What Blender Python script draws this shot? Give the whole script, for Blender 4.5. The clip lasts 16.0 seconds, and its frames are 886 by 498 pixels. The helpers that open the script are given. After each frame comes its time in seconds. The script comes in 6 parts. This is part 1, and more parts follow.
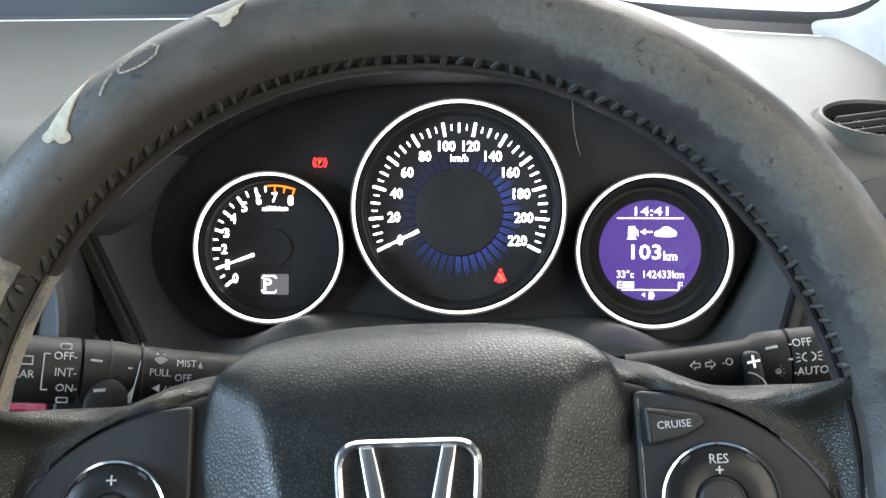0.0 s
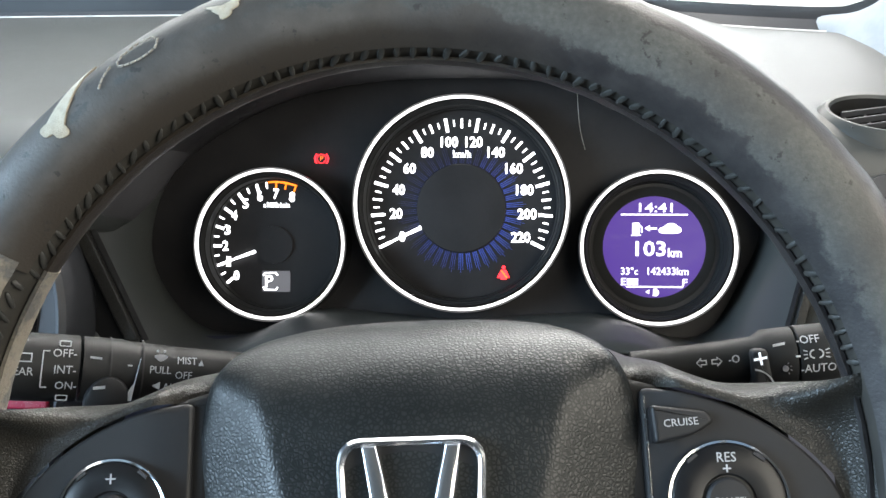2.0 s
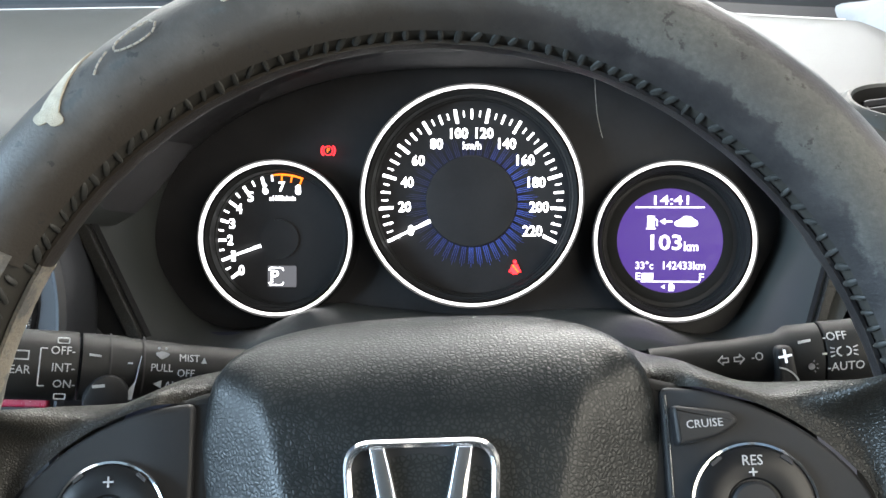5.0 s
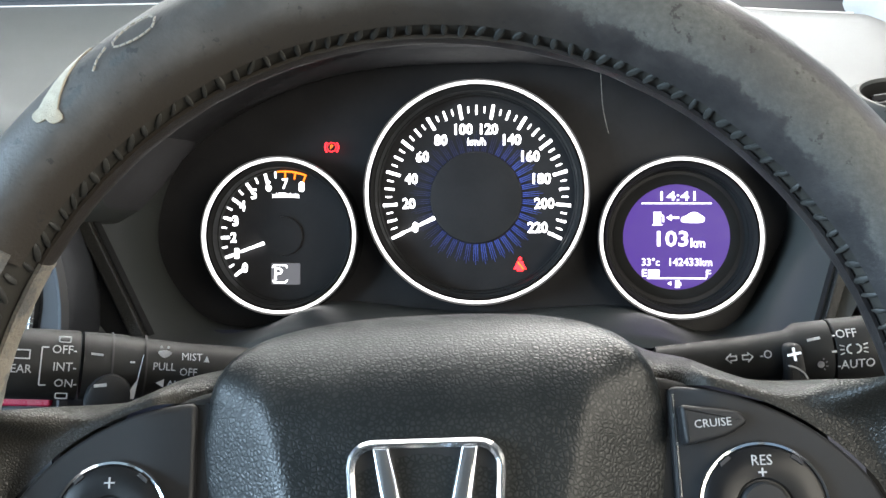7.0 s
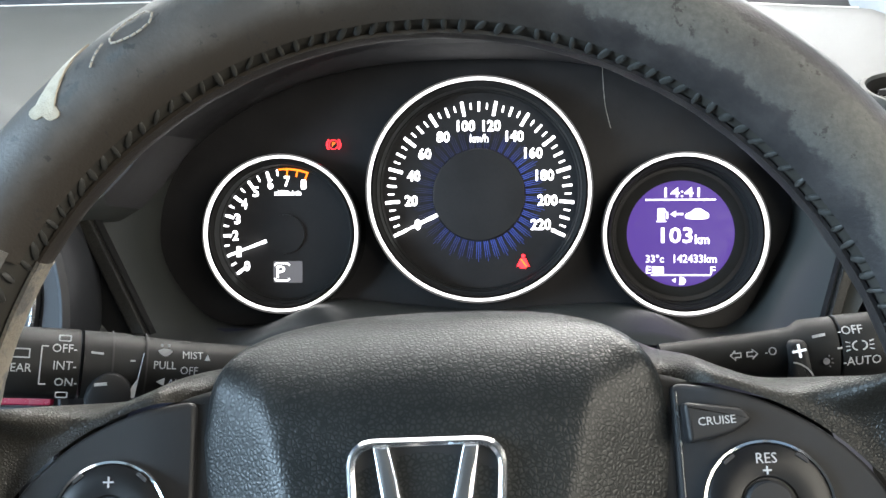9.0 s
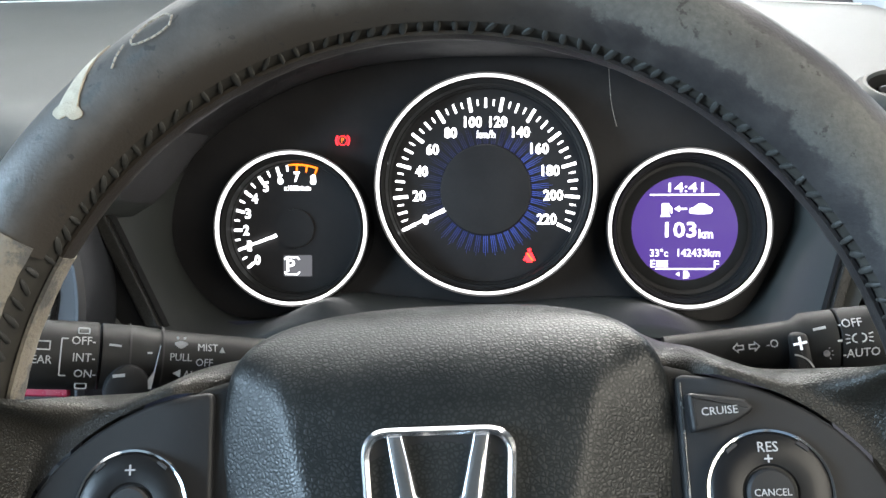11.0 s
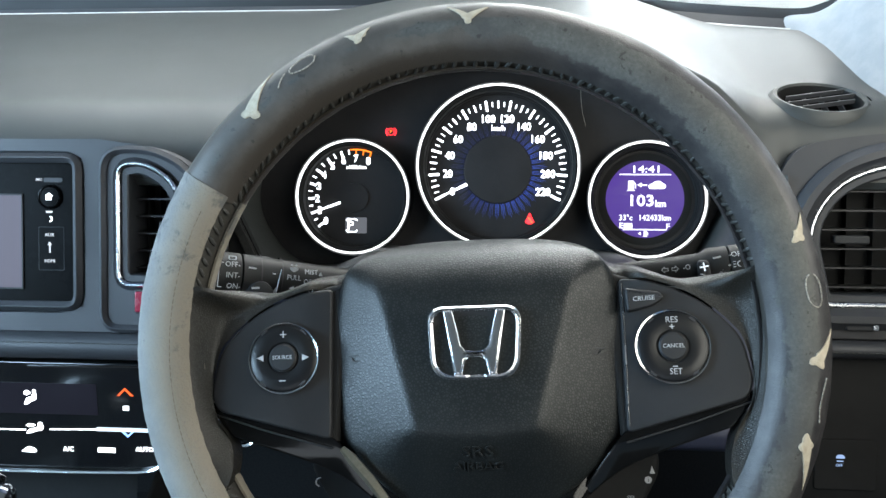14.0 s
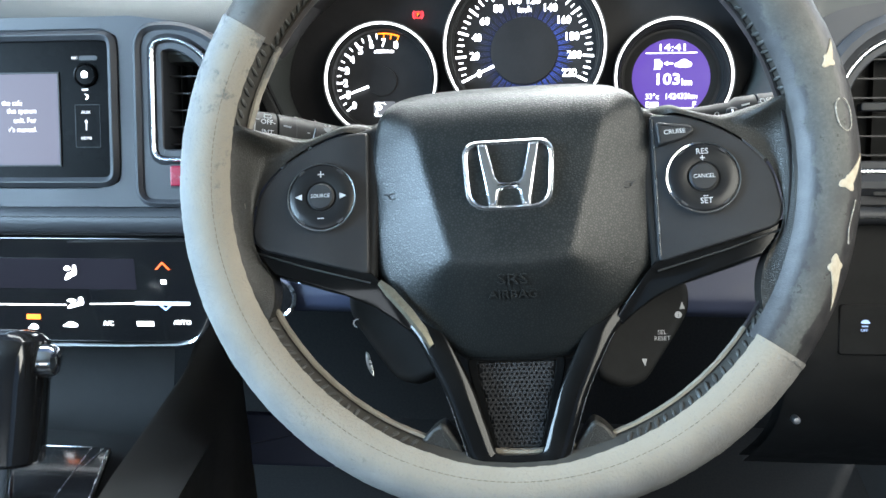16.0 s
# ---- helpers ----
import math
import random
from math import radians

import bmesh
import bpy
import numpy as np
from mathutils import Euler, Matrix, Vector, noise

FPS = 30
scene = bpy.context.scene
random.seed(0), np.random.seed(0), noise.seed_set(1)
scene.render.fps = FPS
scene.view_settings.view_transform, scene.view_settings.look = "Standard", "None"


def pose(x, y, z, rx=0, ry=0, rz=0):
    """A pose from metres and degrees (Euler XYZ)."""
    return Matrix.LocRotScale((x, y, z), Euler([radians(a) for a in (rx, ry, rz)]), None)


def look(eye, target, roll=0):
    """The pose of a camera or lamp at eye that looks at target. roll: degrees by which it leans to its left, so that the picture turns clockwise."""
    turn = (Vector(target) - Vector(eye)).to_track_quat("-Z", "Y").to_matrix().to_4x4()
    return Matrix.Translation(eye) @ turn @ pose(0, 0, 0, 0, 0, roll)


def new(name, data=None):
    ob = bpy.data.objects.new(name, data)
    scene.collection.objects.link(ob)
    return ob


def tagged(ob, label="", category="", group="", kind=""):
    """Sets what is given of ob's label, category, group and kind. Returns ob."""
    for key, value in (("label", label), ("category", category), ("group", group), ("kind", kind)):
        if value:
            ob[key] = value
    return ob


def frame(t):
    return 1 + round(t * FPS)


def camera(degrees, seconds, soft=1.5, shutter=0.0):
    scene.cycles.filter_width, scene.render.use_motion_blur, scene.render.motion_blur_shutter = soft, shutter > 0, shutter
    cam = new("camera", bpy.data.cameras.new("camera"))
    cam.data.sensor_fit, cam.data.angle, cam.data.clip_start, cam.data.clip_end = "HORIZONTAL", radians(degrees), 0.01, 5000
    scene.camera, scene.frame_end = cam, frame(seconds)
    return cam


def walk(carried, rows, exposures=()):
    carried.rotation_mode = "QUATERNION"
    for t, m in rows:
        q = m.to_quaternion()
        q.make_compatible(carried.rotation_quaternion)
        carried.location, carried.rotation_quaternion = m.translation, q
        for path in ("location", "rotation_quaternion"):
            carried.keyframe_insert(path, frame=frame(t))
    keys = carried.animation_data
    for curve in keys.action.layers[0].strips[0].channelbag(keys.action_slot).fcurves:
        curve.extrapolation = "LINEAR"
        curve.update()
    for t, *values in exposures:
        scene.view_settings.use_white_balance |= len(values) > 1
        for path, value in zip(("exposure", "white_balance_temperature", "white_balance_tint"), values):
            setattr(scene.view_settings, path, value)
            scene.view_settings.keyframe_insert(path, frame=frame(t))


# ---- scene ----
cam = camera(51.5, 16.0)

# The car's frame for building: x to the right, y ahead along the steering column, z up the
# face of the wheel; its origin is the wheel's centre, 1.05 m over the road.
CAR = pose(0, 0, 1.05, -22, 0, 0)
BODY = pose(0, 0, 1.05)
PATH = [
    (0, (0.0167, -0.0117, 0.0197), (-0.0142, 1.9880, -0.0013), 0.34),
    (0.5, (0.0163, -0.0098, 0.0190), (-0.0186, 1.9897, -0.0048), 0.39),
    (1, (0.0144, -0.0107, 0.0180), (-0.0177, 1.9889, -0.0033), 0.40),
    (1.5, (0.0159, -0.0079, 0.0182), (-0.0262, 1.9915, -0.0043), 0.34),
    (2, (0.0161, -0.0073, 0.0188), (-0.0187, 1.9923, -0.0065), 0.32),
    (2.5, (0.0171, -0.0047, 0.0186), (-0.0248, 1.9947, -0.0074), 0.23),
    (3, (0.0163, -0.0003, 0.0174), (-0.0251, 1.9991, -0.0097), 0.23),
    (3.5, (0.0160, 0.0016, 0.0171), (-0.0320, 2.0009, -0.0112), 0.24),
    (4, (0.0150, 0.0036, 0.0174), (-0.0351, 2.0027, -0.0140), 0.23),
    (6.5, (0.0147, 0.0103, 0.0179), (-0.0448, 2.0090, -0.0226), 0.16),
    (7, (0.0149, 0.0114, 0.0181), (-0.0480, 2.0100, -0.0255), 0.09),
    (7.5, (0.0147, 0.0145, 0.0186), (-0.0504, 2.0129, -0.0273), 0.02),
    (8, (0.0146, 0.0157, 0.0186), (-0.0572, 2.0138, -0.0275), -0.03),
    (8.5, (0.0151, 0.0172, 0.0188), (-0.0575, 2.0153, -0.0302), -0.06),
    (9, (0.0164, 0.0143, 0.0175), (-0.0580, 2.0124, -0.0298), -0.11),
    (11.5, (0.0139, 0.0045, 0.0191), (-0.0682, 2.0018, -0.0453), -0.12),
    (12, (0.0138, 0.0012, 0.0188), (-0.0671, 1.9985, -0.0449), -0.18),
    (12.5, (0.0133, -0.0282, 0.0161), (-0.0637, 1.9693, -0.0491), -0.17),
    (13, (0.0094, -0.0825, 0.0101), (-0.0662, 1.9151, -0.0519), -0.02),
    (13.5, (0.0067, -0.1556, 0.0017), (-0.0740, 1.8417, -0.0650), 0.23),
    (14, (0.0032, -0.1941, 0.0030), (-0.0773, 1.8025, -0.0813), 0.44),
    (14.5, (-0.0001, -0.1938, -0.0049), (-0.0849, 1.8011, -0.1190), 0.56),
    (15, (-0.0037, -0.1993, -0.0329), (-0.0937, 1.7928, -0.1869), 0.40),
    (15.5, (-0.0068, -0.2009, -0.0566), (-0.1082, 1.7893, -0.2265), 0.16),
    (16, (-0.0058, -0.2102, -0.0683), (-0.1215, 1.7802, -0.2268), -0.08),
]
walk(cam, [(t, CAR @ pose(0, 0, 0, 0, 0, 3) @ pose(-0.003, -0.318, 0.071) @ look(eye, target, roll)) for t, eye, target, roll in PATH],
     exposures=[(0, 0.88, 6550, 10), (6.5, 0.99, 6600, 10), (12.5, 0.90, 6550, 10), (13.5, 0.74, 6300, 8), (14.5, 0.68, 6200, 6), (15, 0.88, 6200, 6), (15.5, 1.18, 6150, 7), (16, 1.48, 6200, 7)])

# ---- light ----
world = bpy.data.worlds.new("daylight")
scene.world = world
world.use_nodes = True
wn = world.node_tree.nodes
sky = wn.new("ShaderNodeTexSky")
sky.sky_type, sky.sun_disc, sky.sun_elevation, sky.sun_rotation = "NISHITA", False, radians(48), radians(40)
world.node_tree.links.new(sky.outputs[0], wn["Background"].inputs[0])
wn["Background"].inputs[1].default_value = 0.05


def lamp(name, kind, m, energy, colour, **more):
    data = bpy.data.lights.new(name, kind)
    data.energy, data.color = energy, colour
    for key, value in more.items():
        if key == "size":
            data.shape, data.size, data.size_y = "RECTANGLE", *value
        elif key == "angle":
            data.angle = value
    ob = new(name, data)
    ob.matrix_world = m
    return ob


# daylight in the openings of the windscreen and the two front windows
lamp("windscreen_daylight", "AREA", look((-0.20, 0.72, 1.62), (-0.15, -0.1, 1.05)), 6.6, (0.97, 1.0, 0.98), size=(1.1, 0.55))
lamp("passenger_window_daylight", "AREA", look((-1.16, -0.34, 1.40), (0.0, 0.02, 1.08)), 25, (0.56, 0.78, 1.0), size=(1.15, 0.44))
lamp("driver_window_daylight", "AREA", look((0.46, -0.22, 1.34), (-0.1, -0.02, 1.06)), 3.3, (1.0, 0.94, 0.81), size=(0.75, 0.36))
# added lamp that makes the bright patch on the dashboard beside the hood
lamp("dash_patch_fill", "AREA", look((0.10, 0.58, 1.40), (0.12, 0.30, 1.10)), 0.9, (1.0, 0.97, 0.92), size=(0.20, 0.16))
# added fill from the unseen tailgate, for surfaces that face the driver
lamp("tailgate_fill", "AREA", look((-0.36, -2.35, 1.45), (-0.36, 0, 1.1)), 2.0, (0.97, 0.98, 1.0), size=(1.0, 0.4))
lamp("sun", "SUN", look((0.9, 1.6, 3.0), (0, 0, 1.0)), 1.0, (1.0, 0.95, 0.87), angle=radians(3))


# ---- materials ----
def shader(name, base, rough=0.5, metal=0.0, base2=None, scale=60, contrast=0.5, grain=None, spec=0.5, coat=0.0, glow=None, rough2=None):
    """base and base2 are mixed by noise at two scales; grain = (kind, cells a metre, relief)."""
    m = bpy.data.materials.new(name)
    m.use_nodes = True
    nt = m.node_tree
    b = nt.nodes["Principled BSDF"]
    put = nt.links.new
    b.inputs["Base Color"].default_value = (*base, 1)
    b.inputs["Roughness"].default_value, b.inputs["Metallic"].default_value = rough, metal
    b.inputs["Specular IOR Level"].default_value, b.inputs["Coat Weight"].default_value = spec, coat
    b.inputs["Coat Roughness"].default_value = 0.08
    if glow:
        b.inputs["Emission Color"].default_value, b.inputs["Emission Strength"].default_value = (*glow[0], 1), glow[1]
    co = nt.nodes.new("ShaderNodeTexCoord")
    if base2:
        n1, n2 = nt.nodes.new("ShaderNodeTexNoise"), nt.nodes.new("ShaderNodeTexNoise")
        n1.inputs["Scale"].default_value, n1.inputs["Detail"].default_value = scale, 6
        n2.inputs["Scale"].default_value, n2.inputs["Detail"].default_value = scale * 9, 3
        add, ramp, mix = nt.nodes.new("ShaderNodeMath"), nt.nodes.new("ShaderNodeMapRange"), nt.nodes.new("ShaderNodeMix")
        add.operation, mix.data_type = "MULTIPLY_ADD", "RGBA"
        put(co.outputs["Object"], n1.inputs["Vector"])
        put(co.outputs["Object"], n2.inputs["Vector"])
        put(n2.outputs["Fac"], add.inputs[0])
        add.inputs[1].default_value = 0.35
        put(n1.outputs["Fac"], add.inputs[2])
        ramp.inputs["From Min"].default_value, ramp.inputs["From Max"].default_value = 0.675 - contrast / 4, 0.675 + contrast / 4
        put(add.outputs[0], ramp.inputs["Value"])
        mix.inputs["A"].default_value, mix.inputs["B"].default_value = (*base, 1), (*base2, 1)
        put(ramp.outputs["Result"], mix.inputs["Factor"])
        put(mix.outputs["Result"], b.inputs["Base Color"])
        rr = nt.nodes.new("ShaderNodeMapRange")
        rr.inputs["To Min"].default_value, rr.inputs["To Max"].default_value = rough, rough2 if rough2 is not None else min(1, rough * 1.2)
        put(ramp.outputs["Result"], rr.inputs["Value"])
        put(rr.outputs["Result"], b.inputs["Roughness"])
    if grain:
        kind, cells, relief = grain
        if kind == "leather":
            g = nt.nodes.new("ShaderNodeTexVoronoi")
            g.feature = "DISTANCE_TO_EDGE"
            out = "Distance"
            sq = nt.nodes.new("ShaderNodeMapRange")
            sq.interpolation_type = "SMOOTHSTEP"
            sq.inputs["From Max"].default_value = 0.34
            dull = nt.nodes.new("ShaderNodeMapRange")
            dull.inputs["To Min"].default_value, dull.inputs["To Max"].default_value = spec * 0.6, spec * 1.1
            put(sq.outputs["Result"], dull.inputs["Value"])
            put(dull.outputs["Result"], b.inputs["Specular IOR Level"])
        else:
            g = nt.nodes.new("ShaderNodeTexNoise")
            g.inputs["Detail"].default_value = 4
            out, sq = "Fac", None
        g.inputs["Scale"].default_value = cells
        warp = nt.nodes.new("ShaderNodeTexNoise")
        warp.inputs["Scale"].default_value = cells * 0.4
        wadd = nt.nodes.new("ShaderNodeVectorMath")
        wadd.operation = "MULTIPLY_ADD"
        put(co.outputs["Object"], warp.inputs["Vector"])
        put(warp.outputs["Color"], wadd.inputs[0])
        wadd.inputs[1].default_value = (0.6 / cells,) * 3
        put(co.outputs["Object"], wadd.inputs[2])
        put(wadd.outputs[0], g.inputs["Vector"])
        bump = nt.nodes.new("ShaderNodeBump")
        bump.inputs["Strength"].default_value, bump.inputs["Distance"].default_value = 0.8, relief
        if sq:
            put(g.outputs[out], sq.inputs["Value"])
            put(sq.outputs["Result"], bump.inputs["Height"])
        else:
            put(g.outputs[out], bump.inputs["Height"])
        put(bump.outputs[0], b.inputs["Normal"])
    return m


def glowing(name, colour, strength, base=(0.02, 0.02, 0.02)):
    return shader(name, base, 0.4, glow=(colour, strength))


class Nodes:
    """Shortcuts for building a material's node tree."""

    def __init__(self, m):
        self.nt, self.put = m.node_tree, m.node_tree.links.new
        self.bsdf = self.nt.nodes["Principled BSDF"]
        self.co, self.sep = self.nt.nodes.new("ShaderNodeTexCoord"), self.nt.nodes.new("ShaderNodeSeparateXYZ")
        self.put(self.co.outputs["Object"], self.sep.inputs[0])
        self.x, self.y, self.z = self.sep.outputs

    def math(self, op, a, b=0.0):
        n = self.nt.nodes.new("ShaderNodeMath")
        n.operation = op
        for k, v in enumerate((a, b)):
            if isinstance(v, (int, float)):
                n.inputs[k].default_value = v
            else:
                self.put(v, n.inputs[k])
        return n.outputs[0]

    def mapped(self, v, lo, hi, t0=0.0, t1=1.0):
        n = self.nt.nodes.new("ShaderNodeMapRange")
        n.inputs["From Min"].default_value, n.inputs["From Max"].default_value = lo, hi
        n.inputs["To Min"].default_value, n.inputs["To Max"].default_value = t0, t1
        self.put(v, n.inputs["Value"])
        return n.outputs["Result"]

    def noise(self, scale, detail, rough):
        n = self.nt.nodes.new("ShaderNodeTexNoise")
        n.inputs["Scale"].default_value, n.inputs["Detail"].default_value, n.inputs["Roughness"].default_value = scale, detail, rough
        self.put(self.co.outputs["Object"], n.inputs["Vector"])
        return n.outputs["Fac"]

    def mixed(self, f, a, b):
        n = self.nt.nodes.new("ShaderNodeMix")
        n.data_type = "RGBA"
        self.put(f, n.inputs["Factor"])
        for key, v in (("A", a), ("B", b)):
            if isinstance(v, tuple):
                n.inputs[key].default_value = (*v, 1)
            else:
                self.put(v, n.inputs[key])
        return n.outputs["Result"]

    def radius(self):
        return self.math("SQRT", self.math("ADD", self.math("MULTIPLY", self.x, self.x), self.math("MULTIPLY", self.z, self.z)))


def grey_suede(name):
    """Pale cover cloth: yellowed by use on its inner half, with dark rubbed-through stains."""
    m = shader(name, (0.45, 0.44, 0.42), 0.88, grain=("noise", 620, 0.0009))
    g = Nodes(m)
    inner = g.mapped(g.math("ADD", g.radius(), g.math("MULTIPLY", g.noise(60, 5, 0.6), 0.012)), 0.187, 0.175)
    cloth = g.mixed(g.mapped(g.noise(40, 6, 0.65), 0.35, 0.65), (0.20, 0.196, 0.186), (0.155, 0.151, 0.143))
    cloth = g.mixed(g.math("MULTIPLY", inner, 0.75), cloth, (0.25, 0.215, 0.160))
    pits = g.mapped(g.noise(700, 4, 0.7), 0.58, 0.68)
    cloth = g.mixed(g.math("MULTIPLY", pits, 0.6), cloth, (0.16, 0.155, 0.15))
    high = g.mapped(g.z, -0.04, 0.08, -0.075, 0.055)
    stain = g.mapped(g.math("ADD", g.noise(36, 10, 0.75), high), 0.55, 0.62)
    cloth = g.mixed(g.math("MULTIPLY", stain, 0.75), cloth, (0.085, 0.087, 0.089))
    g.put(cloth, g.bsdf.inputs["Base Color"])
    return m


def worn_leather(name):
    """Dark coated leather whose skin is rubbed to a dull grey along the face of the rim, in ragged patches."""
    m = shader(name, (0.022, 0.021, 0.020), 0.55, grain=("noise", 900, 0.00018))
    g = Nodes(m)
    radius = g.radius()
    ragged = g.math("MULTIPLY", g.math("ADD", g.noise(60, 10, 0.72), -0.5), 7.0)
    outer = g.mapped(radius, 0.1826, 0.1736, -2.4, 2.4)
    inner = g.mapped(radius, 0.1535, 0.1715, -2.2, 2.4)
    side = g.mapped(g.x, -0.06, 0.07, -2.7, 0.25)
    low = g.mapped(g.z, -0.12, 0.02, -0.7, 0.0)
    depth = g.math("ADD", g.math("ADD", g.math("MINIMUM", outer, inner), ragged), g.math("ADD", side, low))
    edge = g.mapped(depth, -0.2, 0.35)
    left = g.mapped(g.math("ADD", g.x, g.math("MULTIPLY", ragged, 0.012)), 0.070, -0.010)
    brown = g.mixed(g.mapped(g.noise(55, 6, 0.6), 0.4, 0.65), (0.052, 0.047, 0.041), (0.078, 0.071, 0.062))
    brown = g.mixed(g.mapped(g.math("ADD", inner, g.math("MULTIPLY", ragged, 0.5)), 0.5, -0.9), brown, (0.034, 0.028, 0.022))
    black = g.mixed(g.mapped(g.noise(90, 6, 0.6), 0.4, 0.65), (0.018, 0.017, 0.018), (0.036, 0.034, 0.034))
    rubbed = g.mixed(g.mapped(g.noise(520, 3, 0.6), 0.35, 0.7), (0.056, 0.059, 0.055), (0.080, 0.082, 0.076))
    rubbed = g.mixed(g.mapped(g.noise(45, 5, 0.65), 0.42, 0.66), rubbed, (0.042, 0.043, 0.042))
    fleck = g.mapped(g.noise(150, 5, 0.7), 0.62, 0.665, 0.0, 0.85)
    g.put(g.mixed(fleck, g.mixed(edge, g.mixed(left, black, brown), rubbed), (0.020, 0.019, 0.018)), g.bsdf.inputs["Base Color"])
    g.put(g.mapped(edge, 0, 1, 0.46, 0.72), g.bsdf.inputs["Roughness"])
    return m


M_PAD = shader("airbag_pad_plastic", (0.009, 0.0105, 0.0108), 0.36, base2=(0.012, 0.0135, 0.0134), scale=30, grain=("leather", 620, 0.00009), spec=0.45)
M_LEATHER = shader("spoke_leather", (0.016, 0.0153, 0.0132), 0.36, base2=(0.023, 0.022, 0.0190), scale=40, grain=("leather", 820, 0.00016), spec=0.42)
M_RADIO = shader("radio_front_black", (0.0018, 0.0018, 0.002), 0.25, base2=(0.0026, 0.0026, 0.0026), scale=25, spec=0.03)
M_SATIN = shader("satin_black_plastic", (0.015, 0.0155, 0.017), 0.48, base2=(0.019, 0.0195, 0.021), scale=50, grain=("noise", 2500, 0.00006), spec=0.32)
M_GLOSS = shader("gloss_black_plastic", (0.008, 0.008, 0.009), 0.08, base2=(0.010, 0.010, 0.010), scale=25, rough2=0.16, coat=0.5)
M_BLACK = shader("matt_black_plastic", (0.024, 0.023, 0.025), 0.6, base2=(0.029, 0.028, 0.030), scale=40)
M_POD = shader("deep_black_plastic", (0.014, 0.014, 0.014), 0.6, base2=(0.018, 0.018, 0.018), scale=40, spec=0.12)
M_FORK = shader("fork_gloss_black", (0.004, 0.004, 0.004), 0.09, base2=(0.006, 0.006, 0.006), scale=30, rough2=0.13, spec=0.25)
# tan metal colour for warm light mirrored in the fork's gloss black
M_FACET = shader("warm_reflection_tan", (0.30, 0.28, 0.22), 0.38, 1.0, base2=(0.22, 0.20, 0.15), scale=80, rough2=0.46)
M_BADGE = shader("badge_chrome", (0.94, 0.94, 0.95), 0.17, 1.0, base2=(0.90, 0.90, 0.91), scale=90, rough2=0.22)
M_CHROME = shader("chrome", (0.82, 0.83, 0.84), 0.07, 1.0, base2=(0.74, 0.75, 0.77), scale=80, rough2=0.14)
M_SATIN_CHROME = shader("satin_chrome", (0.70, 0.71, 0.73), 0.22, 1.0, base2=(0.60, 0.61, 0.64), scale=60, rough2=0.3)
M_COVER_DARK = worn_leather("worn_dark_cover_leather")
M_COVER_GREY = grey_suede("scuffed_grey_cover_suede")
M_CORE = shader("cover_lining", (0.022, 0.020, 0.017), 0.6, base2=(0.034, 0.031, 0.025), scale=120)
M_THREAD = shader("dark_thread", (0.022, 0.022, 0.020), 0.5, base2=(0.040, 0.039, 0.035), scale=300)
M_SEAM = shader("brown_seam_thread", (0.10, 0.08, 0.06), 0.8, base2=(0.16, 0.13, 0.10), scale=300)
M_FABRIC = shader("bared_cream_backing_cloth", (0.46, 0.41, 0.32), 0.9, base2=(0.34, 0.30, 0.23), scale=260, contrast=0.8, grain=("noise", 1800, 0.0005))
M_PALE_THREAD = shader("frayed_pale_thread", (0.34, 0.32, 0.28), 0.9, base2=(0.22, 0.20, 0.17), scale=400)
# one dash plastic, toned lighter for the lit top, bluer for the shaded front
M_DASH = shader("dash_plastic_lit", (0.043, 0.047, 0.046), 0.42, base2=(0.046, 0.049, 0.047), scale=18, rough2=0.44, spec=0.42, grain=("noise", 1400, 0.0002))
M_DASH_BLUE = shader("dash_plastic_shaded", (0.026, 0.0275, 0.032), 0.5, base2=(0.031, 0.0325, 0.037), scale=25, grain=("noise", 1600, 0.00012))
M_DIAL = shader("dial_face_black", (0.021, 0.020, 0.021), 0.4, base2=(0.025, 0.024, 0.025), scale=50, spec=0.2)
M_RING = glowing("lit_gauge_ring", (1.0, 0.99, 1.0), 1.6)
M_WHITE = glowing("lit_white_marking", (0.95, 0.97, 1.0), 3.0)
M_DIMWHITE = glowing("dim_white_marking", (0.9, 0.92, 1.0), 0.8)
M_BLUE = glowing("lit_blue_ray", (0.10, 0.20, 1.0), 0.33)
M_RED = glowing("lit_red_lamp", (1.0, 0.02, 0.03), 2.6)
M_ORANGE = glowing("lit_orange_marking", (1.0, 0.10, 0.010), 1.5)
M_PURPLE = glowing("lit_violet_display", (0.056, 0.024, 0.195), 1.0)
M_PBOX = glowing("grey_selector_window", (0.09, 0.09, 0.10), 1.0)
M_PRINT = shader("white_print", (0.46, 0.47, 0.48), 0.6, base2=(0.36, 0.37, 0.39), scale=200)
M_SCREEN = shader("lit_grey_violet_screen", (0.02, 0.02, 0.02), 0.35, spec=0.08, glow=((0.092, 0.085, 0.118), 1.0))
M_HAZARD = shader("red_hazard_button", (0.26, 0.008, 0.03), 0.25, base2=(0.22, 0.006, 0.025), scale=80)
M_AMBER = glowing("lit_amber_lamp", (1.0, 0.20, 0.008), 1.6)
# grey plastic with the blue-violet light on it put into its base colour
M_KNEE = shader("bluelit_grey_plastic", (0.030, 0.036, 0.068), 0.5, base2=(0.036, 0.042, 0.076), scale=25, grain=("noise", 1600, 0.00012))
M_FRIT = shader("black_glass_border", (0.010, 0.010, 0.011), 0.5, base2=(0.013, 0.013, 0.014), scale=6)
M_PILLAR = shader("pale_grey_pillar_cloth", (0.24, 0.27, 0.30), 0.8, base2=(0.22, 0.25, 0.28), scale=60, grain=("noise", 1500, 0.0002))
M_SHELL = shader("cabin_lining", (0.12, 0.12, 0.115), 0.9, base2=(0.10, 0.10, 0.097), scale=20)
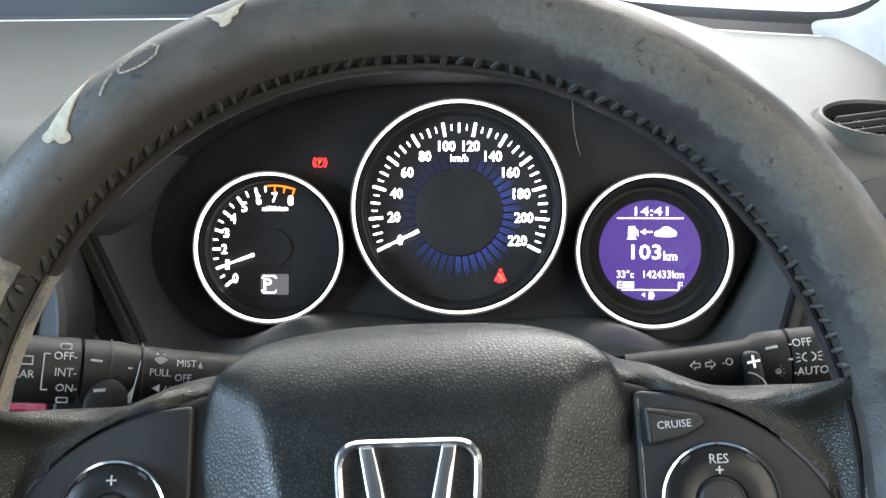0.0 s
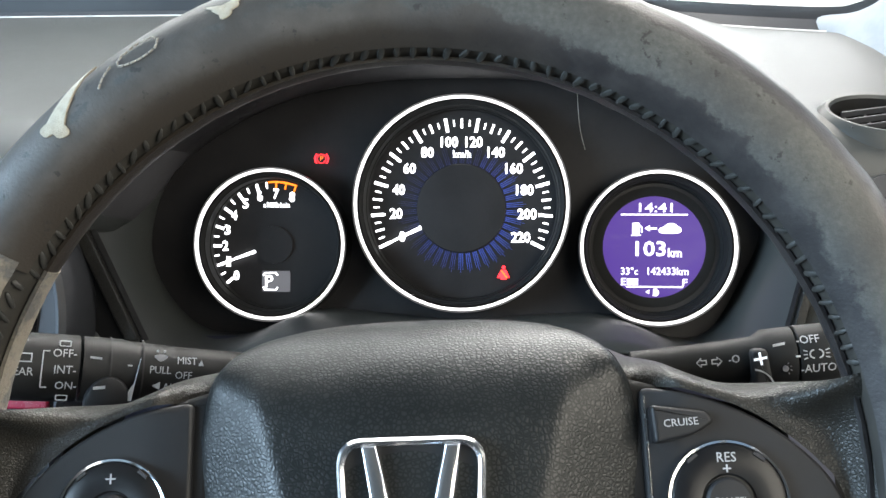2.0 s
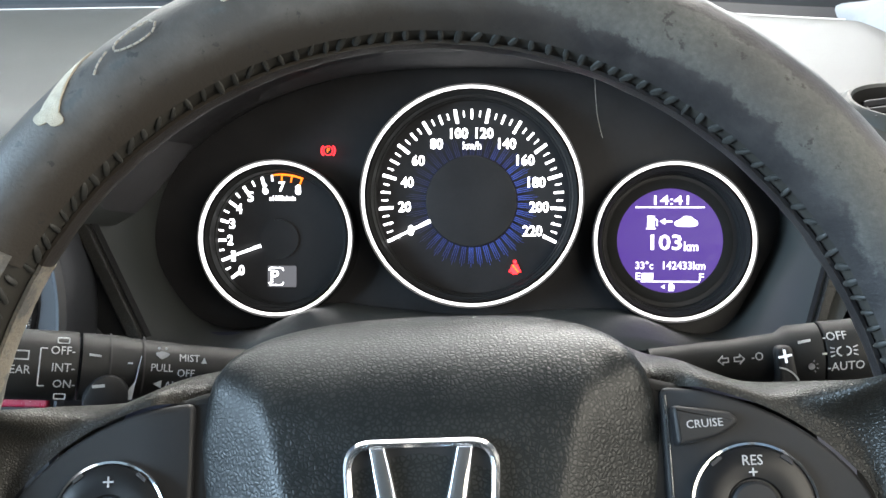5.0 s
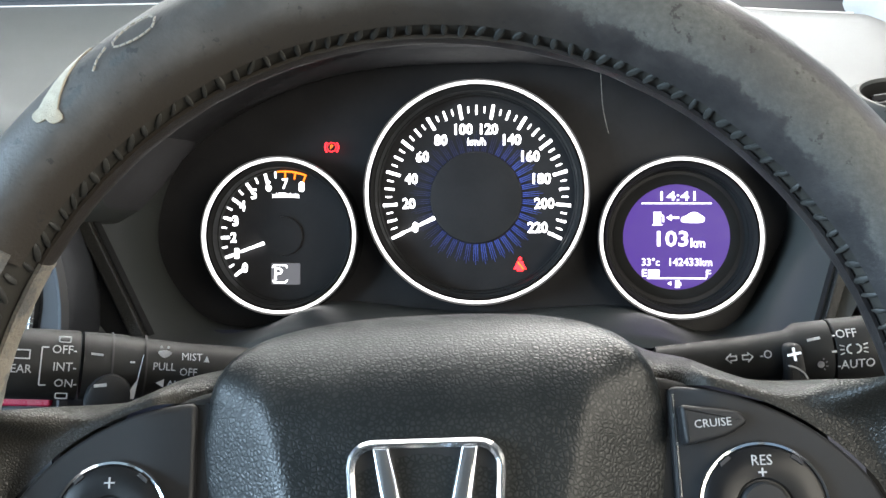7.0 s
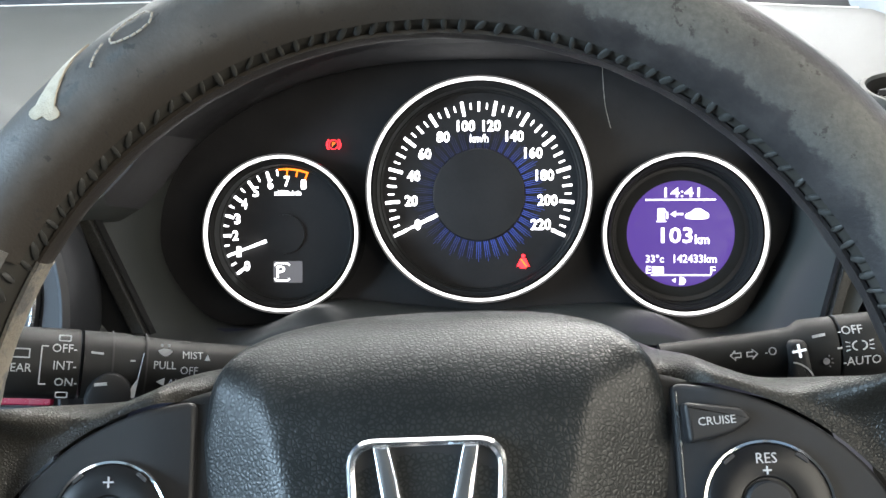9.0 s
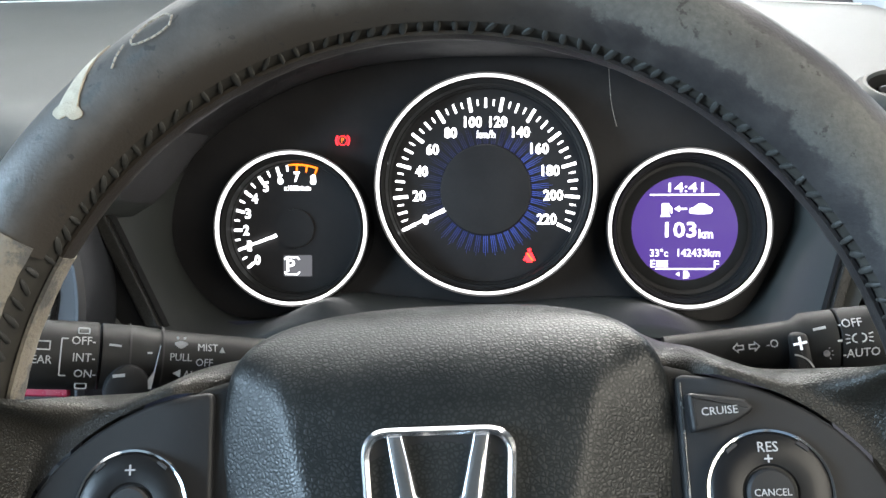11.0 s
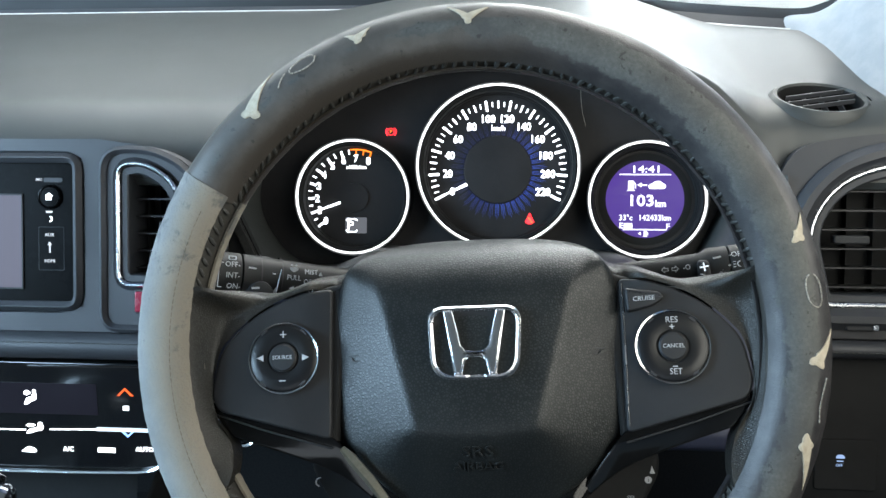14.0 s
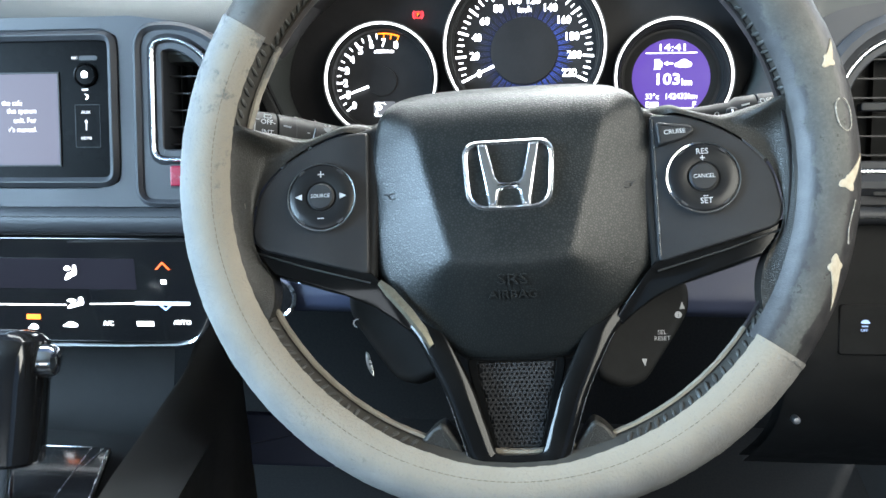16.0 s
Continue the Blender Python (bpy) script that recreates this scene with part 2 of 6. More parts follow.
M_SEAT = shader("dark_cabin_trim", (0.03, 0.03, 0.032), 0.8, base2=(0.04, 0.04, 0.04), scale=20)
M_CARPET = shader("black_carpet", (0.024, 0.025, 0.027), 0.95, base2=(0.032, 0.033, 0.034), scale=300, spec=0.2)
M_ROAD = shader("pale_concrete", (0.42, 0.42, 0.40), 0.9, base2=(0.36, 0.36, 0.34), scale=4)
M_GLASS = bpy.data.materials.new("clear_glass")
M_GLASS.use_nodes = True
gb = M_GLASS.node_tree.nodes["Principled BSDF"]
gb.inputs["Transmission Weight"].default_value, gb.inputs["Roughness"].default_value, gb.inputs["IOR"].default_value = 1.0, 0.0, 1.02


# ---- shapes ----
def finish(me, material, smooth=35):
    me.materials.append(material)
    me.validate()
    if smooth:
        me.polygons.foreach_set("use_smooth", [True] * len(me.polygons))
        me.set_sharp_from_angle(angle=radians(smooth))
    me.update()
    return me


def part(name, bm, material, parent, label="", m=None, smooth=35):
    """Links a bmesh, a pair (verts, faces) or a mesh as one object under a thing or a part."""
    if isinstance(bm, bpy.types.Mesh):
        me = bm
        if not me.materials:
            finish(me, material, smooth)
    else:
        me = bpy.data.meshes.new(name)
        if isinstance(bm, tuple):
            me.from_pydata(bm[0], [], bm[1])
            fix = bmesh.new()
            fix.from_mesh(me)
            bmesh.ops.recalc_face_normals(fix, faces=fix.faces)
            fix.to_mesh(me)
            fix.free()
        else:
            bmesh.ops.recalc_face_normals(bm, faces=bm.faces)
            bm.to_mesh(me)
            bm.free()
        finish(me, material, smooth)
    ob = new(name, me)
    ob.parent = parent
    if m is not None:
        ob.matrix_basis = m
    if label:
        ob["label"] = label
    return ob


def thing(name, label, category, m=None, group="", kind="", at=CAR):
    ob = new(name)
    ob.empty_display_size = 0.02
    ob.matrix_basis = at @ (m if m is not None else Matrix())
    return tagged(ob, label, category, group, kind)


def solid(name, bm, material, label, category, m=None, group="", kind="", at=CAR, smooth=35):
    ob = part(name, bm, material, None, "", at @ (m if m is not None else Matrix()), smooth)
    return tagged(ob, label, category, group, kind)


def rounded(pts, r, n=5):
    """A closed outline with its corners rounded; r is one radius or one a corner."""
    out, k = [], len(pts)
    for i, p in enumerate(pts):
        ri = r[i] if isinstance(r, (list, tuple)) else r
        p, a, b = Vector(p), Vector(pts[i - 1]), Vector(pts[(i + 1) % k])
        if ri <= 0:
            out.append(tuple(p))
            continue
        da, db = (a - p), (b - p)
        ri = min(ri, da.length * 0.49, db.length * 0.49)
        s, e = p + da.normalized() * ri, p + db.normalized() * ri
        for j in range(n + 1):
            u = j / n
            out.append(tuple((1 - u) ** 2 * s + 2 * u * (1 - u) * p + u * u * e))
    return out


def smooth_loop(pts, n=6, closed=True):
    """Catmull-Rom curve through points of any dimension."""
    k, out = len(pts), []
    for i in range(k if closed else k - 1):
        g = lambda j: Vector(pts[j % k] if closed else pts[max(0, min(k - 1, j))])
        a, b, c, d = g(i - 1), g(i), g(i + 1), g(i + 2)
        for j in range(n):
            u = j / n
            out.append(tuple(0.5 * ((2 * b) + (c - a) * u + (2 * a - 5 * b + 4 * c - d) * u * u + (3 * b - a - 3 * c + d) * u ** 3)))
    if not closed:
        out.append(tuple(pts[-1]))
    return out


def inset(pts, d):
    """The outline moved inwards by d."""
    k = len(pts)
    area = sum(pts[i - 1][0] * pts[i][1] - pts[i][0] * pts[i - 1][1] for i in range(k))
    sign, out = (1 if area > 0 else -1), []
    for i in range(k):
        a, p, b = Vector(pts[i - 1]), Vector(pts[i]), Vector(pts[(i + 1) % k])
        e1, e2 = (p - a), (b - p)
        e1 = e1.normalized() if e1.length > 1e-9 else e2.normalized()
        e2 = e2.normalized() if e2.length > 1e-9 else e1
        n1, n2 = Vector((-e1.y, e1.x)) * sign, Vector((-e2.y, e2.x)) * sign
        n = (n1 + n2)
        n = n / max(0.35, n.length_squared / 2) if n.length > 1e-6 else n1
        out.append(tuple(p + n * d))
    return out


def loft(rings, cap=(True, True), closed=True):
    """Skin rings of 3D points that all have the same count."""
    k, verts, faces = len(rings[0]), [], []
    for ring in rings:
        verts += [tuple(p) for p in ring]
    for i in range(len(rings) - 1):
        for j in range(k if closed else k - 1):
            a, b = i * k + j, i * k + (j + 1) % k
            faces.append((a, b, b + k, a + k))
    if cap[0]:
        faces.append(tuple(range(k)))
    if cap[1]:
        faces.append(tuple(range((len(rings) - 1) * k, len(rings) * k)))
    return verts, faces


def prism(outline, front, back, bevel=0.0, steps=3, back_bevel=0.0):
    """An outline in x and z, thick from y = front (towards the driver) to back, its edges rounded."""
    rings = []
    def ring(d, y):
        rings.append([(x, y, z) for x, z in (inset(outline, d) if d else outline)])
    sgn = 1 if back > front else -1
    if bevel:
        ring(bevel * 1.25, front)
        for i in range(steps + 1):
            a = math.pi / 2 * i / steps
            ring(bevel * (1 - math.sin(a)), front + sgn * bevel * (1 - math.cos(a)))
    else:
        ring(0, front)
    if back_bevel:
        ring(0, back - sgn * back_bevel)
        ring(back_bevel, back)
    else:
        ring(0, back)
    return loft(rings)


def hoop(outer, inner, front, back, bevel=0.0, outer_bevel=None):
    """A frame between two outlines of the same count."""
    def r(o, y):
        return [(x, y, z) for x, z in o]
    ob = bevel if outer_bevel is None else outer_bevel
    o2, i2 = inset(outer, ob), inset(inner, -bevel)
    rings = [r(outer, back), r(outer, front + ob), r(o2, front), r(i2, front), r(inner, front + bevel), r(inner, back), r(outer, back)]
    return loft(rings, (False, False))


def lathe(profile, n=48, cx=0.0, cz=0.0, cap=(False, False)):
    """Turns (radius, y) round the y axis through (cx, cz)."""
    return loft([[(cx + r * math.cos(2 * math.pi * j / n), y, cz + r * math.sin(2 * math.pi * j / n)) for j in range(n)] for r, y in profile], cap)


def circle(r, n=40, cx=0.0, cz=0.0):
    return [(cx + r * math.cos(2 * math.pi * j / n), cz + r * math.sin(2 * math.pi * j / n)) for j in range(n)]


def box(x0, x1, y0, y1, z0, z1, bevel=0.002):
    return prism(rounded([(x0, z0), (x1, z0), (x1, z1), (x0, z1)], bevel, 3) if bevel else [(x0, z0), (x1, z0), (x1, z1), (x0, z1)], y0, y1, bevel, 2)


def sweep(path, section, closed=False, up=(0, 1, 0), cap=True):
    """section: a list of (sideways, along up), or a function of the way along from 0 to 1."""
    pts, rings, k = [Vector(p) for p in path], [], len(path)
    for i, p in enumerate(pts):
        a, b = (pts[i - 1], pts[(i + 1) % k]) if closed else (pts[max(0, i - 1)], pts[min(k - 1, i + 1)])
        t = (b - a).normalized()
        s = t.cross(Vector(up)).normalized()
        u = s.cross(t).normalized()
        sec = section(i / (k - 1)) if callable(section) else section
        rings.append([p + s * x + u * y for x, y in sec])
    if closed:
        rings.append(rings[0])
    return loft(rings, (cap and not closed,) * 2)


def oval(a, b, n=10):
    return [(a * math.cos(2 * math.pi * j / n), b * math.sin(2 * math.pi * j / n)) for j in range(n)]


def merged(*pairs):
    verts, faces = [], []
    for v, f in pairs:
        faces += [tuple(i + len(verts) for i in face) for face in f]
        verts += list(v)
    return verts, faces


def lettering(text, size, thick=0.0002, widen=1.0, bold=0.0):
    """The text as a mesh that faces the driver, centred on its origin."""
    cu = bpy.data.curves.new("lettering", "FONT")
    cu.body, cu.size, cu.extrude, cu.align_x, cu.align_y = text, size, thick / 2, "CENTER", "CENTER"
    cu.resolution_u, cu.offset = 2, size * bold
    tmp = new("lettering", cu)
    me = bpy.data.meshes.new_from_object(tmp)
    bpy.data.objects.remove(tmp)
    me.materials.clear()
    me.transform(pose(0, 0, 0, 90) @ Matrix.Diagonal((widen, 1, 1, 1)))
    bm = bmesh.new()
    bm.from_mesh(me)
    bmesh.ops.remove_doubles(bm, verts=bm.verts, dist=1e-7)
    bm.to_mesh(me)
    bm.free()
    return me


def word(name, text, size, x, y, z, material, parent, widen=1.0, turn=0.0, thick=0.0002, tip=0.0, m=None):
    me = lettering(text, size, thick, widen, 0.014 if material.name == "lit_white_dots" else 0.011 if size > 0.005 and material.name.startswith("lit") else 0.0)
    return part(name, me, material, parent, "", (m if m is not None else Matrix()) @ pose(x, y, z, tip, -turn, 0), 0)


def bar(name, x0, z0, x1, z1, width, y, material, parent, thick=0.0004, m=None):
    """A straight flat mark between two points."""
    a, b = Vector((x0, z0)), Vector((x1, z1))
    d = (b - a).normalized()
    n = Vector((-d.y, d.x)) * width / 2
    return part(name, prism([tuple(a - n), tuple(b - n), tuple(b + n), tuple(a + n)], y, y + thick), material, parent, "", m, 0)


def polar(r, degrees):
    return r * math.cos(radians(degrees)), r * math.sin(radians(degrees))


# ---- large structure: dashboard, glass, cabin shell ----
def smoothstep(a, b, x):
    u = max(0.0, min(1.0, (x - a) / (b - a)))
    return u * u * (3 - 2 * u)


def arch(x):
    """Height of the meter hood's lip over the wheel's centre."""
    u = min(1.0, abs(x - HOOD_X) / 0.236)
    return 0.03 + 0.163 * (1 - u ** 2.6) ** 0.62


HOOD_X = -0.003


def between(x, xs, ys):
    return float(np.interp(x, xs, ys))


def far_edge(x):
    """How far ahead the dashboard reaches: the windscreen's foot curves back towards the driver's side."""
    xs = (-0.09, 0.0, 0.030, 0.066, 0.090, 0.120, 0.150, 0.175, 0.20, 0.22, 0.25, 0.28, 0.30, 0.345)
    ys = (0.612, 0.612, 0.598, 0.567, 0.539, 0.502, 0.470, 0.450, 0.436, 0.426, 0.412, 0.402, 0.394, 0.372)
    return sum(between(x + d, xs, ys) for d in (-0.02, -0.01, 0, 0.01, 0.02)) / 5


def dash_base(x, y):
    return 0.140 + 0.404 * (y - 0.17) + 0.015 * smoothstep(0.22, 0.40, y) * smoothstep(-0.02, 0.14, x)


def dash_top(x, y):
    a = abs(x - HOOD_X)
    prof = min(1.0, soft((0.205 - a) / 0.115, 0.05))
    prof = prof - 0.06 * smoothstep(0.8, 1.0, prof)
    rise = between(y, (0.2, 0.30, 0.45, 0.7), (0.060, 0.044, 0.030, 0.014))
    return dash_base(x, y) + rise * prof


def soft(x, k=0.004):
    return k * math.log1p(math.exp(max(-40, min(40, x / k))))


def build_dash_top():
    xs = [-1.12, -0.9, -0.7, -0.6, -0.5, -0.42, -0.36, -0.32] + [-0.30 + 0.01 * i for i in range(50)] + [0.20 + 0.003 * i for i in range(48)]
    rows, lips = [], []
    for x in xs:
        inner = smoothstep(0.22, 0.165, abs(x - HOOD_X))
        y0 = 0.168 + 0.03 * inner + 0.031 * smoothstep(0.16, 0.23, x)
        z0 = max(0.095, arch(x) * inner + 0.095 * (1 - inner))
        end = smoothstep(0.285, 0.335, x)
        lips.append((x, [(x, y0 + 0.05, z0 - 0.004), (x, y0 + 0.006, z0 - 0.003), (x, y0 + 0.001, z0 + 0.002), (x, y0 + 0.002, z0 + 0.006)]))
        row = [(x, y0 + 0.002, z0 + 0.006), (x, y0 + 0.005, z0 + 0.009)]
        far = far_edge(x)
        for i in range(64):
            u = i / 63
            y = y0 + 0.008 + (far - y0 - 0.008) * u ** 1.9
            roll = 1 - min(1.0, (y - y0 - 0.004) / (0.062 - 0.032 * smoothstep(0.16, 0.23, x)))
            z = dash_top(x, y) - (0.052 - 0.010 * smoothstep(0.16, 0.23, x)) * (1 - inner) * (1 - math.sqrt(max(0.0, 1 - roll * roll)))
            z = z0 + 0.011 + (z - z0 - 0.011) * smoothstep(-0.02, 0.12, u)
            seat = 0.004 * math.exp(-((x - 0.250) / 0.055) ** 2 - ((y - 0.220) / 0.045) ** 2)
            row.append((x, y, z - 0.03 * end ** 2 - seat))
        row += [(x, far + 0.004, row[-1][2] - 0.0015), (x, far + 0.007, row[-1][2] - 0.006), (x, far + 0.008, row[-1][2] - 0.05)]
        rows.append(row)
    return loft(rows, (False, False), closed=False), [loft([lip for x, lip in lips if a <= x <= b], (False, False), closed=False) for a, b in ((-0.205, 0.2005), (-2.0, -0.195), (0.200, 1.0))]


VENT_AT = pose(0.2527, 0.2335, 0.1640, -58, 3, 0)


def with_opening(shape, m, a, b):
    """Leaves out the faces that lie inside an oval drawn on the plane of m."""
    verts, faces = shape
    back = m.inverted()
    flat = [back @ Vector(v) for v in verts]
    inside = [(p.x / a) ** 2 + (p.z / b) ** 2 < 1 and abs(p.y) < 0.04 for p in flat]
    return verts, [f for f in faces if not any(inside[i] for i in f)]


top_shape, lip_shape = build_dash_top()
top_shape = with_opening(top_shape, VENT_AT, 0.0345, 0.0262)
solid("dashboard_top", top_shape, M_DASH, "grey soft-grained dashboard top sweeping over the meter hood", "dashboard", kind="structure")
for shape in lip_shape[1:]:
    solid("dashboard_edge", shape, M_DASH, "grey rolled front edge of the dashboard top", "dashboard", kind="structure")
solid("hood_lip", lip_shape[0], M_BLACK, "black front lip of the meter hood", "trim", kind="structure")


# strip between dashboard and glass, then the black border of the windscreen and the glass
def across(lift0, lift1, ahead0, ahead1, x0=-1.12, x1=0.345):
    rows = []
    for x in [x0 + (0.05 - x0) * i / 24 for i in range(24)] + [0.05 + (x1 - 0.05) * i / 70 for i in range(71)]:
        y, z, d = far_edge(x), dash_base(x, far_edge(x)), 0.013 * smoothstep(0.05, 0.15, x)
        y0, z0, y1, z1 = y + ahead0, z + lift0(x), y + ahead1 + d, z + lift1(x)
        rows.append([(x, y0, z0), (x, y1, z1), (x, y1 + 0.004, z1), (x, y0 + 0.004, z0)])
    return loft(rows)


def strip_top(x):
    return 0.010 + 0.0072 * smoothstep(0.05, 0.15, x)


def border_foot(x):
    return strip_top(x) - 0.006 if x < 0.270 else between(x, (0.270, 0.2765, 0.2915, 0.303, 0.312, 0.3195, 0.3235, 0.345), (0.0112, 0.0176, 0.0215, 0.0250, 0.0290, 0.0330, 0.0370, 0.062))


def border_top(x):
    return between(x, (-0.05, 0.0, 0.06, 0.12, 0.27, 0.28, 0.296, 0.306, 0.3145, 0.325, 0.345), (0.042, 0.037, 0.030, 0.027, 0.0277, 0.0280, 0.0292, 0.0335, 0.0380, 0.0460, 0.066))


solid("defroster_strip", across(lambda x: -0.035, strip_top, 0.0095, 0.018, x1=0.2775), M_DASH_BLUE, "blue-grey strip along the foot of the windscreen", "trim", kind="structure")
solid("windscreen_border", across(border_foot, border_top, 0.033, 0.020), M_FRIT, "black painted border of the windscreen glass", "trim", kind="structure")
glass = solid("windscreen", across(lambda x: border_top(x) - 0.012, lambda x: 0.55, 0.0375, -0.30), M_GLASS, "clear curved windscreen glass", "windscreen", kind="structure")
glass.visible_shadow = False

# pale bead that paints the highlight on the dashboard's far edge
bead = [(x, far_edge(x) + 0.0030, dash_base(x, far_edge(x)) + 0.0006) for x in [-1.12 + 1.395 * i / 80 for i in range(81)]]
solid("highlight_bead", sweep(bead, oval(0.0028, 0.0014, 8), up=(0, 0, 1)), shader("edge_highlight", (0.55, 0.56, 0.55), 0.6, base2=(0.48, 0.49, 0.48), scale=30), "pale bead for the highlight along the far edge of the dashboard", "trim", kind="structure")

# pillar trims beside the windscreen, standing on the dashboard's ends
PILLAR = [
    [(0.2775, 0.4130, 0.2430), (0.2825, 0.3850, 0.2385), (0.2875, 0.3600, 0.2290), (0.2900, 0.3480, 0.2220)],
    [(0.2768, 0.4330, 0.2672), (0.2860, 0.4000, 0.2545), (0.2930, 0.3650, 0.2390), (0.2900, 0.3180, 0.2040)],
    [(0.3026, 0.4215, 0.2690), (0.3010, 0.3880, 0.2620), (0.3030, 0.3400, 0.2360), (0.2910, 0.2850, 0.1850)],
    [(0.3235, 0.4130, 0.2775), (0.3160, 0.3800, 0.2750), (0.3130, 0.3250, 0.2500), (0.2960, 0.2527, 0.1660)],
    [(0.3400, 0.4000, 0.2980), (0.3400, 0.3660, 0.2960), (0.3420, 0.3100, 0.2700), (0.3050, 0.2429, 0.1620)],
    [(0.3550, 0.3900, 0.3500), (0.3600, 0.3600, 0.3500), (0.3760, 0.3000, 0.3300), (0.3700, 0.2200, 0.1900)],
    [(0.3650, 0.3750, 0.4100), (0.3720, 0.3500, 0.4100), (0.3950, 0.2800, 0.4000), (0.4300, 0.1900, 0.3400)],
    [(0.36, 0.08, 0.83), (0.37, 0.05, 0.83), (0.39, 0.0, 0.82), (0.42, -0.04, 0.80)],
]


def pillar_trim(flip):
    rows = [smooth_loop([(flip - x if flip else x, y, z) for x, y, z in row], 6, closed=False) for row in PILLAR]
    cols = [smooth_loop([row[i] for row in rows], 5, closed=False) for i in range(len(rows[0]))]
    back = [[(x + (0.012 if not flip else -0.012), y + 0.01, z) for x, y, z in col] for col in cols]
    return merged(loft(cols, (False, False), closed=False), loft(back, (False, False), closed=False))


solid("pillar_right", pillar_trim(0), M_PILLAR, "pale grey windscreen pillar trim at the dashboard's end", "pillar", kind="structure")
solid("pillar_left", pillar_trim(-0.72), M_PILLAR, "pale grey windscreen pillar trim at the dashboard's end", "pillar", kind="structure")

# closed cabin: floor, roof, doors below the windows, rear wall (level with the road)
solid("cabin_floor", box(-1.2, 0.5, -2.4, 0.75, -0.74, -0.70, 0), M_CARPET, "black carpeted cabin floor", "floor", at=BODY, kind="structure")
solid("ceiling", box(-1.15, 0.45, -2.4, 0.02, 0.62, 0.66, 0), M_SHELL, "light grey cloth headlining", "ceiling", at=BODY, kind="structure")
for name, x in (("door_1", 0.47), ("door_2", -1.22)):
    solid(name, box(x, x + 0.05, -2.4, 0.62, -0.70, 0.13, 0), M_SEAT, "dark grey trimmed cabin side below the window", "door", at=BODY, kind="structure")
    for y in (-0.75, -1.75):
        solid("wall_post", box(x, x + 0.05, y, y + 0.12, 0.13, 0.62, 0), M_SHELL, "light grey post between two side windows", "pillar", at=BODY, kind="structure")
solid("wall_rear", box(-1.2, 0.5, -2.42, -2.38, -0.70, 0.2, 0), M_SEAT, "dark grey lining below the tailgate window", "wall", at=BODY, kind="structure")
solid("bulkhead", box(-1.2, 0.5, 0.70, 0.74, -0.70, 0.02, 0), M_CARPET, "black carpeted bulkhead ahead of the footwell", "wall", at=BODY, kind="structure")
# distance as two flat panels: the right glows as haze, the left is coloured dark
M_HAZE = glowing("haze_glow", (0.92, 0.97, 1.0), 5.5, (0.6, 0.6, 0.6))
solid("backdrop", box(0.4, 12.0, 9.0, 9.1, -1.04, 4.0, 0), M_HAZE, "glowing panel for the bright hazy distance ahead of the car", "backdrop", at=BODY, kind="structure")
M_SHADE = shader("dark_distance", (0.03, 0.04, 0.03), 0.9, base2=(0.02, 0.025, 0.02), scale=3)
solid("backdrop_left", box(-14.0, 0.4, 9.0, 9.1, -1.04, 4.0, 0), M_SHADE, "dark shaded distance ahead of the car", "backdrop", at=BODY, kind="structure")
solid("ground", box(-400, 400, -400, 400, -1.25, -1.05, 0), M_ROAD, "pale sunlit concrete ground around the car", "ground", at=BODY, kind="structure")


def even_angles(outer, cx, cz, n=96):
    """n angles about a point, some of them moved on to the sharp corners of an outline."""
    angles = [2 * math.pi * (j + 0.5) / n for j in range(n)]
    k = len(outer)
    for i in range(k):
        a, p, b = Vector(outer[i - 1]), Vector(outer[i]), Vector(outer[(i + 1) % k])
        if (p - a).length > 1e-6 and (b - p).length > 1e-6 and (p - a).angle(b - p) > 0.5:
            t = math.atan2(p.y - cz, p.x - cx) % (2 * math.pi)
            angles[min(range(n), key=lambda j: abs(angles[j] - t))] = t
    return sorted(angles)


def by_angle(pts, cx, cz, angles):
    """Where rays at the angles from a point leave an outline."""
    out = []
    for a in angles:
        dx, dz, best = math.cos(a), math.sin(a), 0.0
        for i in range(len(pts)):
            (x1, z1), (x2, z2) = pts[i - 1], pts[i]
            ex, ez = x2 - x1, z2 - z1
            det = ex * dz - ez * dx
            if abs(det) > 1e-12:
                u = ((x1 - cx) * dz - (z1 - cz) * dx) / -det
                if -1e-6 <= u <= 1 + 1e-6:
                    best = max(best, (x1 + u * ex - cx) * dx + (z1 + u * ez - cz) * dz)
        out.append((cx + dx * best, cz + dz * best))
    return out


def rect(x0, x1, z0, z1):
    return [(x0, z0), (x1, z0), (x1, z1), (x0, z1)]


# front of the dashboard left of the wheel: round the air vent and round the radio
VENT_L = rounded([(-0.284, 0.014), (-0.232, 0.014), (-0.224, 0.060), (-0.238, 0.096), (-0.262, 0.110), (-0.284, 0.108)], [0.012, 0.01, 0.02, 0.03, 0.02, 0.014])
RADIO = rounded(rect(-0.555, -0.3125, -0.004, 0.114), 0.012)
VENT_R = rounded([(0.244, 0.004), (0.345, 0.004), (0.350, 0.10), (0.330, 0.112), (0.289, 0.112), (0.252, 0.097), (0.231, 0.062)], [0.01, 0.01, 0.02, 0.02, 0.05, 0.03, 0.03])
FRONT, FRONT_R = 0.160, 0.196


def surround(name, outer, hole, cx, cz, y, label):
    angles = even_angles(outer, cx, cz)
    return solid(name, hoop(by_angle(outer, cx, cz, angles), by_angle(hole, cx, cz, angles), y, y + 0.04, 0.003, 0.0), M_DASH_BLUE, label, "dashboard", kind="structure")


